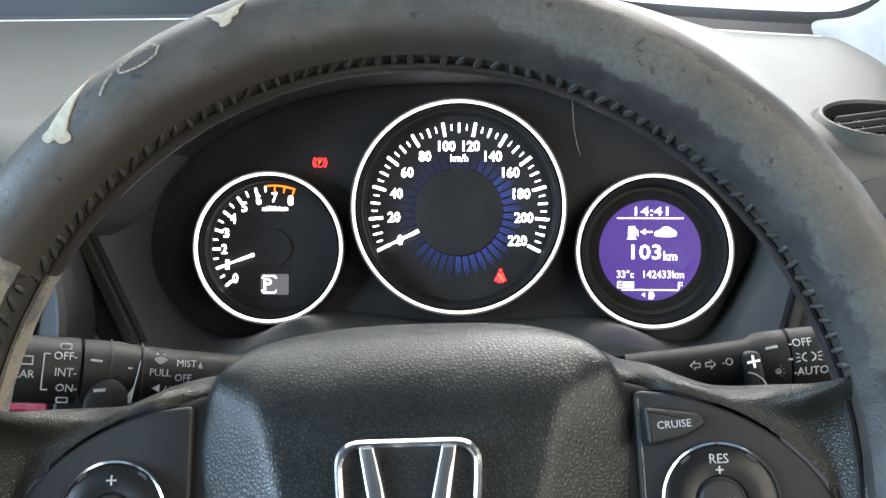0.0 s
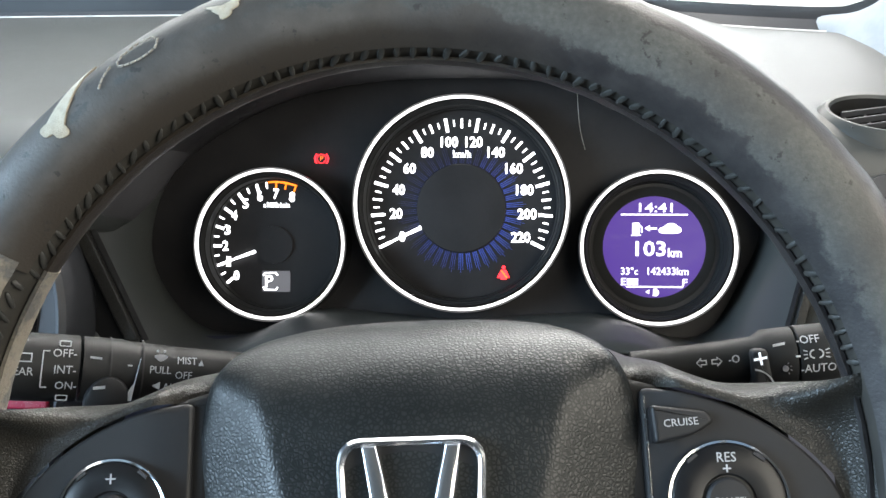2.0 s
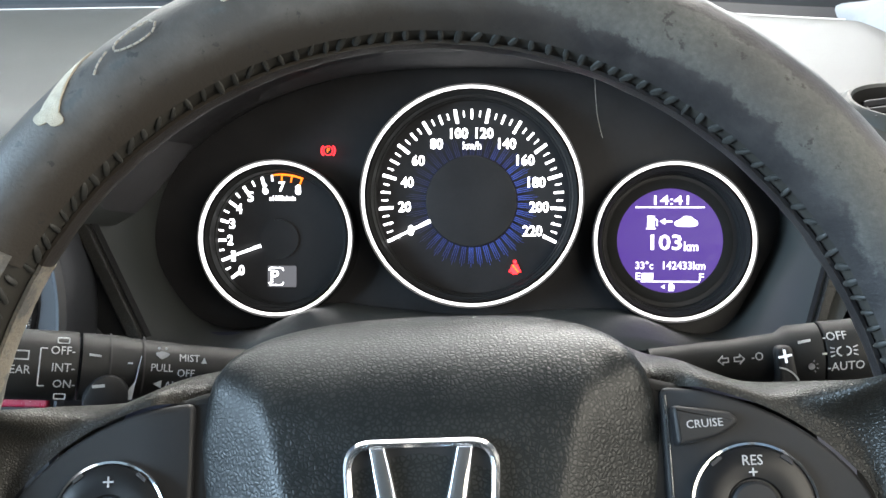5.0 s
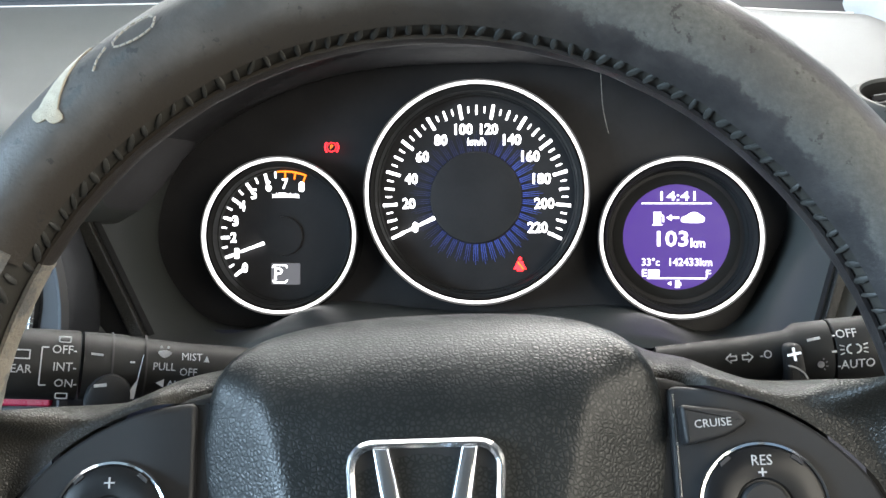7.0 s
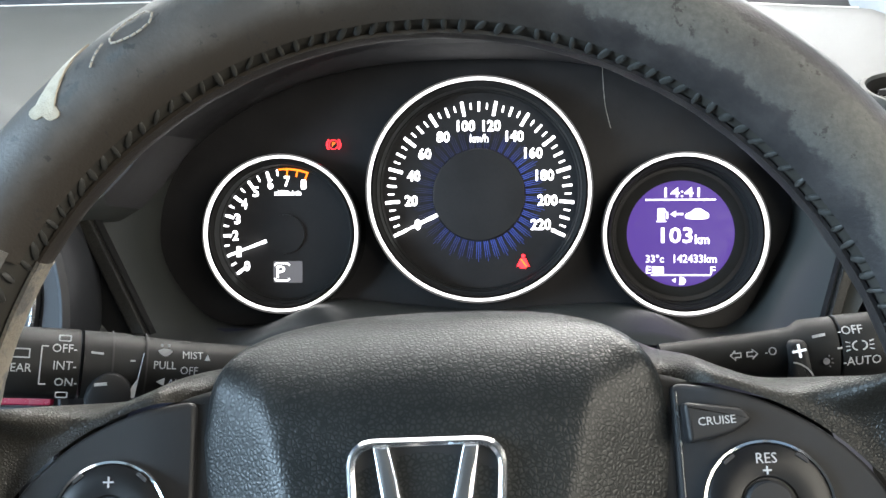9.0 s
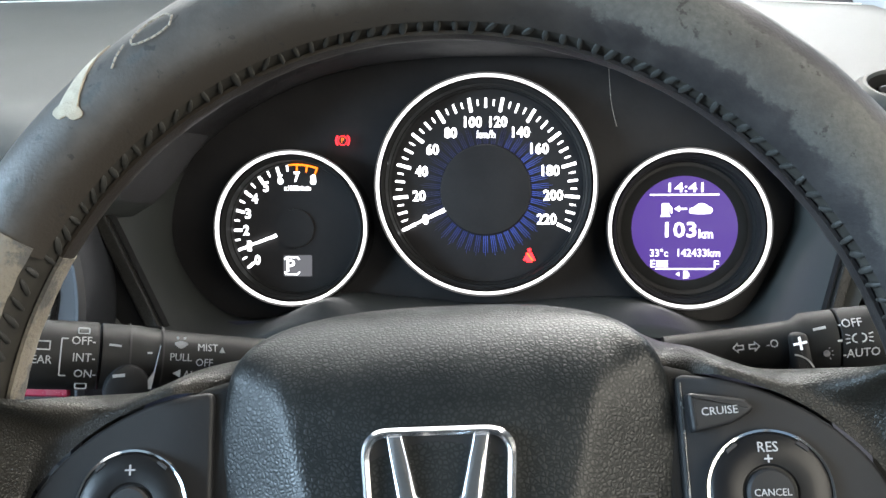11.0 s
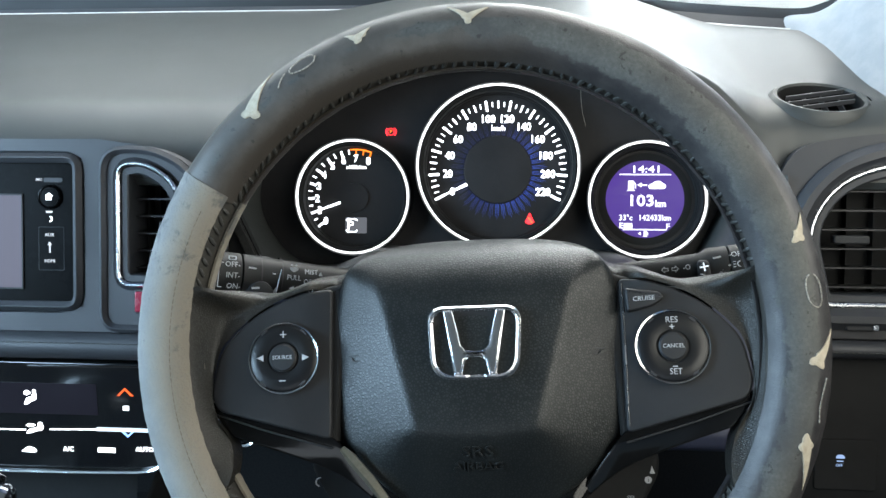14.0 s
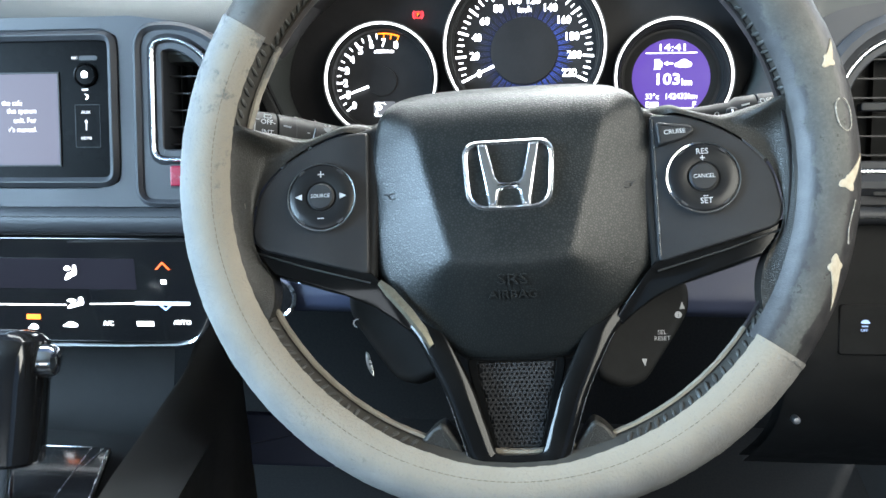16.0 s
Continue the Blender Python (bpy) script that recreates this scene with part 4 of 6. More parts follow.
part("cover_seam", seam_line([tube_point(t, 106, 0.0010) for t in range(151, 322)], 0.0036, 0.0026, 0.00022), M_SEAM, grey, "dark thread seam")
part("cover_edge", cover_piece(147.0, 147.9, 134, -60, 0.0004, 0.0013, 3), M_COVER_GREY, grey)
part("cover_edge", cover_piece(324.1, 325.0, 134, -60, 0.0004, 0.0013, 3), M_COVER_GREY, grey)


def on_rim(t, f, grow=0.0012):
    return tube_point(t, f, grow)


def peeled(name, outline, material, grow=0.0009):
    """A patch on the cover; its outline is in degrees round the wheel and round the tube."""
    ct, cf = sum(p[0] for p in outline) / len(outline), sum(p[1] for p in outline) / len(outline)
    rings = [[on_rim(ct + (t - ct) * s, cf + (f - cf) * s, g) for t, f in outline] for s, g in ((1.0, grow - 0.0006), (1.0, grow), (0.93, grow + 0.0001), (0.6, grow + 0.0001), (0.3, grow + 0.0001))]
    return part(name, loft(rings, (False, True)), material, dark, "cream cloth bared where the skin has peeled")


def thread_loop(name, pts, w=0.0004):
    path = smooth_loop(pts, 5, closed=False)
    line = [on_rim(t, f, 0.0011) for t, f in path]
    return part(name, seam_line(line, 0.0024, 0.0021, w), M_PALE_THREAD, dark, "frayed pale edge of the skin")


def clover(t, f, st, sf, turn=0):
    """A three-lobed blob."""
    out = []
    for i in range(30):
        a = 2 * math.pi * i / 30
        r = 0.82 + 0.24 * math.cos(3 * (a - radians(turn))) + 0.05 * math.sin(7 * a)
        out.append((t + st * r * math.cos(a), f + sf * r * math.sin(a)))
    return out


def torn_tail(t, f, dt, df, w):
    """A tapering tear that runs off from a blob."""
    n = 8
    nt_, nf = -df / 10.0, dt
    k = math.hypot(nt_, nf) or 1
    side = lambda s: w * (1 - s) ** 0.8
    bend = lambda s: 0.18 * s * (1 - s)
    a = [(t + dt * s - nt_ / k * (side(s) + bend(s) * dt), f + df * s - nf / k * side(s) * 10) for s in [i / n for i in range(n + 1)]]
    b = [(t + dt * s + nt_ / k * (side(s) - bend(s) * dt), f + df * s + nf / k * side(s) * 10) for s in [i / n for i in range(n - 1, -1, -1)]]
    return a + b


for t, f, st, sf, turn, tails in ((131.4, 74, 1.9, 18, 100, ((-7.0, -48, 1.2),)), (108.3, 66, 1.7, 11, 80, ((-2.5, -12, 0.7), (2.2, -14, 0.5))), (88.5, 72, 1.4, 12, 90, ((3.6, -26, 0.6), (-3.4, -22, 0.7))),
                                  (16.6, 68, 1.2, 13, 120, ((3.6, -26, 0.8),)), (-4.2, 68, 1.5, 15, 100, ((5.0, -34, 0.9),)), (-18.0, 68, 1.6, 14, 20, ((-7.5, -26, 1.0),))):
    peeled("bare_patch", clover(t, f, st, sf, turn), M_FABRIC)
    for dt, df, w in tails:
        peeled("bare_tear", torn_tail(t, f, dt, df, w), M_FABRIC, 0.0010)
thread_loop("frayed_edge", [(116.6, 64), (117.2, 55), (119.2, 52), (121.4, 58), (121.6, 68), (119.4, 74), (117.3, 72), (116.6, 64)])
thread_loop("frayed_edge", [(122.2, 58), (123.8, 66), (125.0, 76)])
thread_loop("frayed_edge", [(10.2, 66), (9.4, 56), (7.4, 52), (5.2, 56), (4.6, 66), (5.6, 76), (7.8, 79), (9.6, 75), (10.2, 66)])
thread_loop("frayed_edge", [(-6.5, 50), (-9.5, 56), (-12.0, 58), (-14.0, 54)])


# a loose thread that hangs from the lacing
part("loose_thread", sweep(smooth_loop([(0.0645, 0.000, 0.1420), (0.0648, 0.004, 0.1385), (0.0650, 0.006, 0.1340), (0.0656, 0.010, 0.1290), (0.0668, 0.014, 0.1245), (0.0676, 0.016, 0.1218)], 4, closed=False), oval(0.00013, 0.00013, 5)), M_PALE_THREAD, dark, "loose pale thread")

# airbag pad: shield with two slanting side facets and a chin
def mirrored(half):
    return half + [(-x, z) for x, z in reversed(half) if x > 1e-6]


PAD = smooth_loop(mirrored([(0.0, 0.0690), (0.024, 0.0676), (0.045, 0.0632), (0.0610, 0.0560), (0.0715, 0.0440), (0.0770, 0.0270), (0.0790, 0.0080), (0.0795, -0.0120), (0.0790, -0.0300), (0.0770, -0.0450), (0.0700, -0.0570), (0.0490, -0.0790), (0.0330, -0.0945), (0.0240, -0.0985), (0.0, -0.0995)]), 5)
PAD = [(0.0010 + x * 1.038, z) for x, z in PAD]


def pad_height(x, z):
    x = abs(x - 0.0008)
    ridge = 0.0450 + 0.272 * (min(z, 0.036) + 0.001)
    a = soft(x - ridge, 0.0012)
    side = 0.54 * a * smoothstep(0.052, 0.028, z)
    chin = 0.70 * soft(-0.0490 + 2.4 * x * x - z, 0.0016)
    slant = (max(side, 0) ** 4 + chin ** 4) ** 0.25
    q = min(0.985, soft(z - 0.022, 0.003) / 0.0490)
    top = 0.072 * (1 - math.sqrt(1 - q * q))
    return 0.0168 + 0.0022 * (1 - (x / 0.08) ** 2) + 0.0030 * smoothstep(0.02, -0.046, z) - slant - top


def pad_rings():
    rings = []
    for s, drop in ((1.0, 0.020), (1.0, 0.0075), (0.992, 0.0030), (0.978, 0.0009), (0.955, 0.0001)) + tuple((0.93 - 0.016 * i, 0) for i in range(57)):
        ring = []
        for x, z in PAD:
            px, pz = x * s, -0.02 + (z + 0.02) * s
            y = -(pad_height(px, pz) - drop)
            ring.append((px, max(y, 0.008) if drop > 0.015 else y, pz))
        rings.append(ring)
    return loft(rings)


pad = part("airbag_pad", pad_rings(), M_PAD, wheel, "charcoal grained airbag pad with slanting facets", HUB, smooth=60)
word("embossed_word", "SRS", 0.0085, 0.0008, -pad_height(0, -0.0575) - 0.0005, -0.0580, M_PAD, pad, 1.35, thick=0.0008, tip=26)
word("embossed_word", "AIRBAG", 0.0065, 0.0008, -pad_height(0, -0.0650) - 0.0005, -0.0655, M_PAD, pad, 1.2, thick=0.0008, tip=26)
for sx in (-1, 1):
    cx = 0.066 * sx
    part("horn_mark", merged(prism(rect(-0.0052, 0.0052, -0.0004, 0.0004), -0.0003, 0.0006), loft([[(r * 1.0 * math.cos(radians(a)), y, r * 1.0 * math.sin(radians(a)) - 0.0006) for r, y in ((0.0027, -0.0003), (0.0033, -0.0003), (0.0033, 0.0006), (0.0027, 0.0006))] for a in range(190, 351, 16)])), M_BLACK, pad, "", pose(cx, -pad_height(cx, -0.004) - 0.0001, -0.004, 0, 0, 15 * sx), 0)

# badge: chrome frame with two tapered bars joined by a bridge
badge = part("badge", hoop(rounded([(-0.0228, -0.0192), (0.0228, -0.0192), (0.0252, 0.0196), (-0.0252, 0.0196)], [0.012, 0.012, 0.010, 0.010], 8),
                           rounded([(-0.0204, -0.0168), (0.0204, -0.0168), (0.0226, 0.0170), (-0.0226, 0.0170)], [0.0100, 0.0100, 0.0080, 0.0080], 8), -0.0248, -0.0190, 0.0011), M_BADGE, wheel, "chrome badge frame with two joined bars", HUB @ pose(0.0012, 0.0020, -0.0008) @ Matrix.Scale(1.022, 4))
BARS = [(-0.0168, 0.0172), (-0.0112, 0.0172), (-0.0070, -0.0010), (-0.0050, -0.0034), (0.0, -0.0040), (0.0050, -0.0034), (0.0070, -0.0010), (0.0112, 0.0172), (0.0168, 0.0172), (0.0112, -0.0170), (0.0068, -0.0170), (0.0052, -0.0094), (0.0034, -0.0076), (0.0, -0.0078), (-0.0034, -0.0076), (-0.0052, -0.0094), (-0.0068, -0.0170), (-0.0112, -0.0170)]
part("emblem", prism(BARS, -0.0248, -0.0185, 0.0021, 5), M_BADGE, badge, "", None, 50)
part("backing", prism(rounded([(-0.0215, -0.0178), (0.0215, -0.0178), (0.0238, 0.0182), (-0.0238, 0.0182)], 0.007), -0.0206, -0.0185), M_SATIN, badge)


# spokes with switch panels
M_DISC = shader("switch_disc_black", (0.009, 0.009, 0.010), 0.30, base2=(0.012, 0.012, 0.012), scale=60, spec=0.3)


def spoke(sx):
    def o(pts):
        return [(x * sx, z) for x, z in pts]
    outline = rounded([(0.0806, 0.0352), (0.0974, 0.0323), (0.1106, 0.0275), (0.1216, 0.0217), (0.1310, 0.0145), (0.1385, 0.0070), (0.1445, -0.0020), (0.1485, -0.0240), (0.1445, -0.0330), (0.0804, -0.0500)], [0.004, 0.01, 0.01, 0.01, 0.02, 0.02, 0.02, 0.008, 0.010, 0.004])
    verts, faces = prism(o(outline), -0.0080, 0.012, 0.0016)
    verts = [(x, y + 0.0048 * smoothstep(0.0960, 0.0806, abs(x)), z) for x, y, z in verts]
    panel = part("switch_panel", (verts, faces), M_SATIN, wheel, "satin black switch panel", HUB)
    if sx > 0:
        part("panel_edge", sweep([(x * sx, -0.0034, z) for x, z in ((0.0822, 0.0320), (0.0824, 0.010), (0.0822, -0.020), (0.0820, -0.046))], oval(0.0004, 0.0004, 6)), M_SATIN_CHROME, panel, "thin bright edge strip")
    lip = prism(o([(0.0790, -0.0490), (0.1440, -0.0310), (0.1495, -0.0275), (0.1490, -0.0320), (0.1424, -0.0409), (0.1361, -0.0475), (0.1193, -0.0527), (0.0982, -0.0603), (0.0851, -0.0660), (0.0780, -0.0700), (0.0680, -0.0772), (0.0600, -0.0840), (0.0560, -0.0800), (0.0730, -0.0560)]), -0.0030, 0.014, 0.0010)
    back = HUB.inverted()
    lip = [tuple(back @ (HUB @ Vector(p)).lerp(Vector(p) + Vector((0, -0.004, 0)), smoothstep(-0.050, -0.078, p[2]))) for p in lip[0]], lip[1]
    part("lower_lip", lip, M_FORK, panel, "gloss black lower lip")
    part("lip_ridge", sweep([(x * sx, y, z) for x, y, z in ((0.0800, -0.0034, -0.0545), (0.1180, -0.0036, -0.0440), (0.1465, -0.0036, -0.0345))], oval(0.0006, 0.0006, 6)), M_SATIN, panel)
    base_outline = rounded([(0.0720, 0.0400), (0.0985, 0.0330), (0.1195, 0.0270), (0.1300, 0.0270), (0.1330, 0.0100), (0.1380, -0.0360), (0.1200, -0.0480), (0.0780, -0.0580)], [0.007, 0.01, 0.01, 0.007, 0.007, 0.01, 0.007, 0.007])
    part("spoke_base", prism(o(base_outline), -0.0010, 0.0200, 0.0030, 4), M_POD, wheel, "", HUB)
    inner = smooth_loop([(0.0790, 0.0372), (0.0868, 0.0352), (0.0974, 0.0330), (0.1106, 0.0282), (0.1216, 0.0224), (0.1310, 0.0152), (0.1385, 0.0077), (0.1445, -0.0013), (0.1488, -0.0240), (0.1440, -0.0390)], 6, closed=False)
    crest = smooth_loop([(0.0740, 0.0560), (0.0800, 0.0530), (0.0888, 0.0487), (0.0991, 0.0438), (0.1095, 0.0396), (0.1198, 0.0366), (0.1302, 0.0350), (0.1406, 0.0347), (0.1500, 0.0372)], 4, closed=False)
    lower = smooth_loop([(0.1440, -0.0390), (0.1385, -0.0480), (0.1345, -0.0600), (0.1335, -0.0720), (0.1350, -0.0820), (0.1385, -0.0920)], 2, closed=False)
    k, rows, n1, n2 = len(lower), [], len(crest), 16
    reach, over = (0.1642, 0.0075) if sx > 0 else (0.1612, 0.0096)
    for i in range(n1 + n2):
        on_crest = i < n1
        f = (0.56 * i / (n1 - 1) if on_crest else 0.56 + 0.44 * (i - n1 + 1) / n2) * (len(inner) - 1)
        i0 = min(len(inner) - 2, int(f))
        a = Vector(inner[i0]).lerp(Vector(inner[i0 + 1]), f - i0)
        u = 0 if on_crest else (i - n1 + 1) / n2
        t = radians(15.2 - (48.8 if sx > 0 else 45.0) * u)
        e = Vector(crest[i]) if on_crest else Vector((reach * math.cos(t), reach * math.sin(t)))
        near_rim = smoothstep(0.5, 1.0, i / (n1 - 1)) if on_crest else 1.0
        row = []
        for j in range(k):
            v = j / (k - 1)
            p = a.lerp(e, v)
            p = p + (Vector(lower[j]) - Vector(lower[0]).lerp(Vector(lower[-1]), v)) * u ** 2
            back = -0.0078 - 0.0012 * math.sin(math.pi * min(1, v * 1.6)) + 0.0310 * v ** 2.4
            flat = -0.0078 + 0.0030 * smoothstep(0.05, 0.35, v) - over * smoothstep(0.25, 0.95, v) * (1 - 0.10 * smoothstep(0.6, 1.0, u)) * (1 if sx < 0 else 0.3 + 0.7 * smoothstep(0.0, 0.45, u))
            back += 0.018 * smoothstep(0.094, 0.080, p.x)
            row.append(hub_to_rim((p.x * sx, back + (flat - back) * near_rim, p.y), near_rim * smoothstep(0.0, 1.0, v)))
        rows.append(row)
    def curl(row, back, dz):
        return [(x, y + back, z + dz) for x, y, z in row]
    rows += [curl(rows[-1], 0.002, -0.0007), curl(rows[-1], 0.006, -0.0010), curl(rows[-1], 0.016, 0.0)]
    behind = [(row[-1][0], row[-1][1] + 0.006, row[-1][2] - 0.003) for row in rows]
    rows = [row + [q] for row, q in zip(rows, behind)]
    part("spoke", loft(rows, (False, False), closed=False), M_LEATHER, wheel, "black pebble-grained leather spoke", smooth=60)
    cx, cz = 0.107 * sx, -0.0045
    pod = part("switch_ring", lathe([(0.0200, -0.0078), (0.0204, -0.0086), (0.0200, -0.0094), (0.0192, -0.0092), (0.0190, -0.0080)], 64), M_CHROME, panel, "thin chrome switch ring", pose(cx, 0, cz))
    part("switch_disc", lathe([(0.0190, -0.0082), (0.0188, -0.0092), (0.0178, -0.0098), (0.0130, -0.0104), (0.0090, -0.0098), (0.0084, -0.0092), (0.0003, -0.0092)], 64, cap=(False, True)), M_DISC, pod, "semi-gloss black switch disc")
    part("centre_button", lathe([(0.0078, -0.0090), (0.0077, -0.0106), (0.0068, -0.0114), (0.0003, -0.0117)], 40, cap=(False, True)), M_SATIN, pod)
    return panel, pod


left_pod = spoke(-1)[1]
right_panel, right_pod = spoke(1)
word("button_word", "SOURCE", 0.0031, 0, -0.0119, 0, M_PRINT, left_pod, 0.95)
word("button_word", "CANCEL", 0.0032, 0, -0.0119, 0, M_PRINT, right_pod, 0.95)
bar("plus", -0.0018, 0.0130, 0.0018, 0.0130, 0.0005, -0.0108, M_PRINT, left_pod)
bar("plus", 0, 0.0112, 0, 0.0148, 0.0005, -0.0108, M_PRINT, left_pod)
bar("minus", -0.0018, -0.0128, 0.0018, -0.0128, 0.0005, -0.0108, M_PRINT, left_pod)
for s in (-1, 1):
    part("arrow_mark", prism([(s * 0.0148, 0.0), (s * 0.0110, 0.0018), (s * 0.0110, -0.0018)], -0.0107, -0.0100), M_PRINT, left_pod, "", None, 0)
word("button_word", "RES", 0.0046, 0, -0.0106, 0.0142, M_PRINT, right_pod, 0.95)
bar("plus", -0.0013, 0.0106, 0.0013, 0.0106, 0.0005, -0.0107, M_PRINT, right_pod)
bar("plus", 0, 0.0093, 0, 0.0119, 0.0005, -0.0107, M_PRINT, right_pod)
word("button_word", "SET", 0.0046, 0.0005, -0.0106, -0.0136, M_PRINT, right_pod, 0.95)
bar("minus", -0.0010, -0.0108, 0.0016, -0.0108, 0.0005, -0.0107, M_PRINT, right_pod)
for pod in (left_pod, right_pod):
    for a in (52, 128, 232, 308):
        x, z = polar(0.0182, a)
        part("switch_notch", prism([(-0.0022, -0.0006), (0.0022, -0.0006), (0.0018, 0.0006), (-0.0018, 0.0006)], -0.0102, -0.0092), M_BLACK, pod, "", pose(x, 0, z, 0, -(a - 90), 0), 0)
cruise = part("cruise_button", prism(rounded([(0.0838, 0.0148), (0.0980, 0.0178), (0.1045, 0.0220), (0.1020, 0.0255), (0.0830, 0.0282)], [0.002, 0.004, 0.003, 0.003, 0.002]), -0.0108, -0.0020, 0.0014), M_SATIN, right_panel)
word("button_word", "CRUISE", 0.0037, 0.0930, -0.0110, 0.0218, M_PRINT, cruise, 1.0, 3)

# lower spoke: gloss black fork round a perforated insert
fork_path = smooth_loop([(-0.0610, 0.006, -0.0660), (-0.0560, 0.000, -0.0725), (-0.0470, -0.0032, -0.0850), (-0.0325, -0.0035, -0.1150), (-0.0250, -0.0030, -0.1370), (-0.0175, -0.0020, -0.1550), (0.0, -0.0020, -0.1580), (0.0175, -0.0020, -0.1550), (0.0250, -0.0030, -0.1370), (0.0325, -0.0035, -0.1150), (0.0470, -0.0032, -0.0850), (0.0560, 0.000, -0.0725), (0.0610, 0.006, -0.0660)], 6, closed=False)
FORK = [(-0.0078, 0.008), (-0.0078, -0.0020), (-0.0070, -0.0042), (-0.0052, -0.0054), (0.0, -0.0060), (0.0052, -0.0054), (0.0070, -0.0042), (0.0078, -0.0020), (0.0078, 0.008)]
fork = part("lower_spoke", sweep(fork_path, FORK, up=(0, 1, 0)), M_FORK, wheel, "gloss black forked lower spoke", HUB @ pose(0, 0.0140, -0.001))


def fork_edge(i, out, lift):
    d = Vector(fork_path[i + 1]) - Vector(fork_path[i - 1])
    d = Vector((d.z, 0, -d.x)).normalized() * out
    x, y, z = fork_path[i]
    return (x + d.x, y + lift, z + d.z)


# the warm reflection on the left arm is painted as a tan facet
part("lit_facet", loft([[(x - w, y + 0.0016, z - w), (x - 0.3 * w, y, z - 0.3 * w), (x + w, y + 0.0004, z + w), (x + w, y + 0.003, z + w)] for x, y, z, w in ((-0.0745, -0.0056, -0.0545, 0.0012), (-0.0690, -0.0058, -0.0602, 0.0021), (-0.0590, -0.0050, -0.0716, 0.0021), (-0.0505, -0.0036, -0.0830, 0.0019), (-0.0462, -0.0020, -0.0912, 0.0013))]), M_FACET, fork, "tan facet for the warm reflection along the spoke's edge", pose(0, -0.014, 0.001))
# thin chrome lines drawn as glints on the fork's outer edges
part("edge_glint", sweep([fork_edge(i, 0.0072, -0.0042) for i in range(18, 31)], oval(0.0003, 0.0003, 6)), M_SATIN_CHROME, fork)
part("edge_glint", sweep([fork_edge(i, 0.0072, -0.0042) for i in range(42, 62)], oval(0.0002, 0.0002, 6)), M_SATIN_CHROME, fork)
INSERT = rounded([(-0.0285, -0.0960), (0.0285, -0.0960), (0.0270, -0.1060), (0.0145, -0.1500), (-0.0145, -0.1500), (-0.0270, -0.1060)], 0.004)
insert = part("insert_backing", prism(rounded([(-0.0300, -0.0900), (0.0300, -0.0900), (0.0270, -0.1060), (0.0150, -0.1600), (-0.0150, -0.1600), (-0.0270, -0.1060)], 0.004), 0.0040, 0.010), M_BLACK, wheel, "", HUB @ pose(0, 0.0185, -0.001))


def perforated():
    """A plate of small cells in staggered rows, each with a round hole."""
    verts, faces, c, row, z = [], [], 0.0028, 0, -0.0985
    while z > -0.1470:
        half_w = 0.0225 - 0.0100 * (-0.0985 - z) / 0.0515
        n = 2 * int(half_w / c) + row % 2
        for i in range(n):
            cx, b, h, hz = (i - (n - 1) / 2) * c, len(verts), c / 2, 0.433 * c
            for dx, dz in ((h, 0), (h, hz), (0, hz), (-h, hz), (-h, 0), (-h, -hz), (0, -hz), (h, -hz)):
                verts.append((cx + dx, 0.0010, z + dz))
            for y in (0.0010, 0.0030):
                for k in range(8):
                    x, zz = polar(0.00082, 45 * k)
                    verts.append((cx + x, y, z + zz))
            for k in range(8):
                k2 = (k + 1) % 8
                faces.append((b + k, b + k2, b + 8 + k2, b + 8 + k))
                faces.append((b + 8 + k, b + 8 + k2, b + 16 + k2, b + 16 + k))
        z -= 0.866 * c
        row += 1
    return verts, faces


part("insert_frame", hoop(INSERT, by_angle(rounded([(-0.0225, -0.0985), (0.0225, -0.0985), (0.0215, -0.1060), (0.0120, -0.1475), (-0.0120, -0.1475), (-0.0215, -0.1060)], 0.003), 0.0, -0.1230, [math.atan2(z + 0.1230, x) for x, z in INSERT]), -0.0008, 0.006, 0.0008), M_FORK, insert, "gloss black border of the insert")
part("perforated_plate", perforated(), M_SATIN, insert, "dark perforated plate", smooth=0)
for sx in (-1, 1):
    part("spoke_foot", prism([(x * sx, z) for x, z in rounded([(0.0240, -0.166), (0.0300, -0.150), (0.0415, -0.1340), (0.0475, -0.1370), (0.0580, -0.1485), (0.0640, -0.158), (0.0600, -0.168), (0.026, -0.172)], 0.004)], -0.0175, 0.002, 0.0025), M_LEATHER, wheel, "grained leather foot of the lower spoke")


# switch pods behind the lower spokes
def pod_shape(sx):
    return [(x * sx, z) for x, z in rounded([(0.0440, -0.095), (0.0900, -0.0480), (0.1050, -0.0600), (0.1050, -0.0760), (0.0985, -0.0880), (0.0760, -0.1215), (0.0640, -0.1250), (0.0480, -0.118)], 0.006)]


pod_r = part("switch_pod", prism(pod_shape(1), 0.0240, 0.050, 0.004), M_POD, wheel, "matt black trip switch pod", HUB @ pose(0, 0.0095, 0.000) @ Matrix.Diagonal((0.962, 1, 0.93, 1)))
pod_l = part("switch_pod", prism(pod_shape(-1), 0.0240, 0.050, 0.004), M_POD, wheel, "matt black phone switch pod", HUB @ pose(0, 0.0095, 0.006) @ Matrix.Diagonal((0.962, 1, 0.93, 1)))
PY = 0.0236
part("arrow_mark", prism([(0.0988, -0.0770), (0.1018, -0.0770), (0.1003, -0.0722)], PY, PY + 0.0004), M_PRINT, pod_r, "", None, 0)
part("arrow_mark", prism([(0.0745, -0.1072), (0.0778, -0.1072), (0.0762, -0.1118)], PY, PY + 0.0004), M_PRINT, pod_r, "", None, 0)
part("info_mark", prism(circle(0.0021, 20, 0.0977, -0.0806), PY, PY + 0.0004), M_PRINT, pod_r, "", None, 0)
word("info_letter", "i", 0.0042, 0.0977, PY - 0.0003, -0.0806, M_BLACK, pod_r)
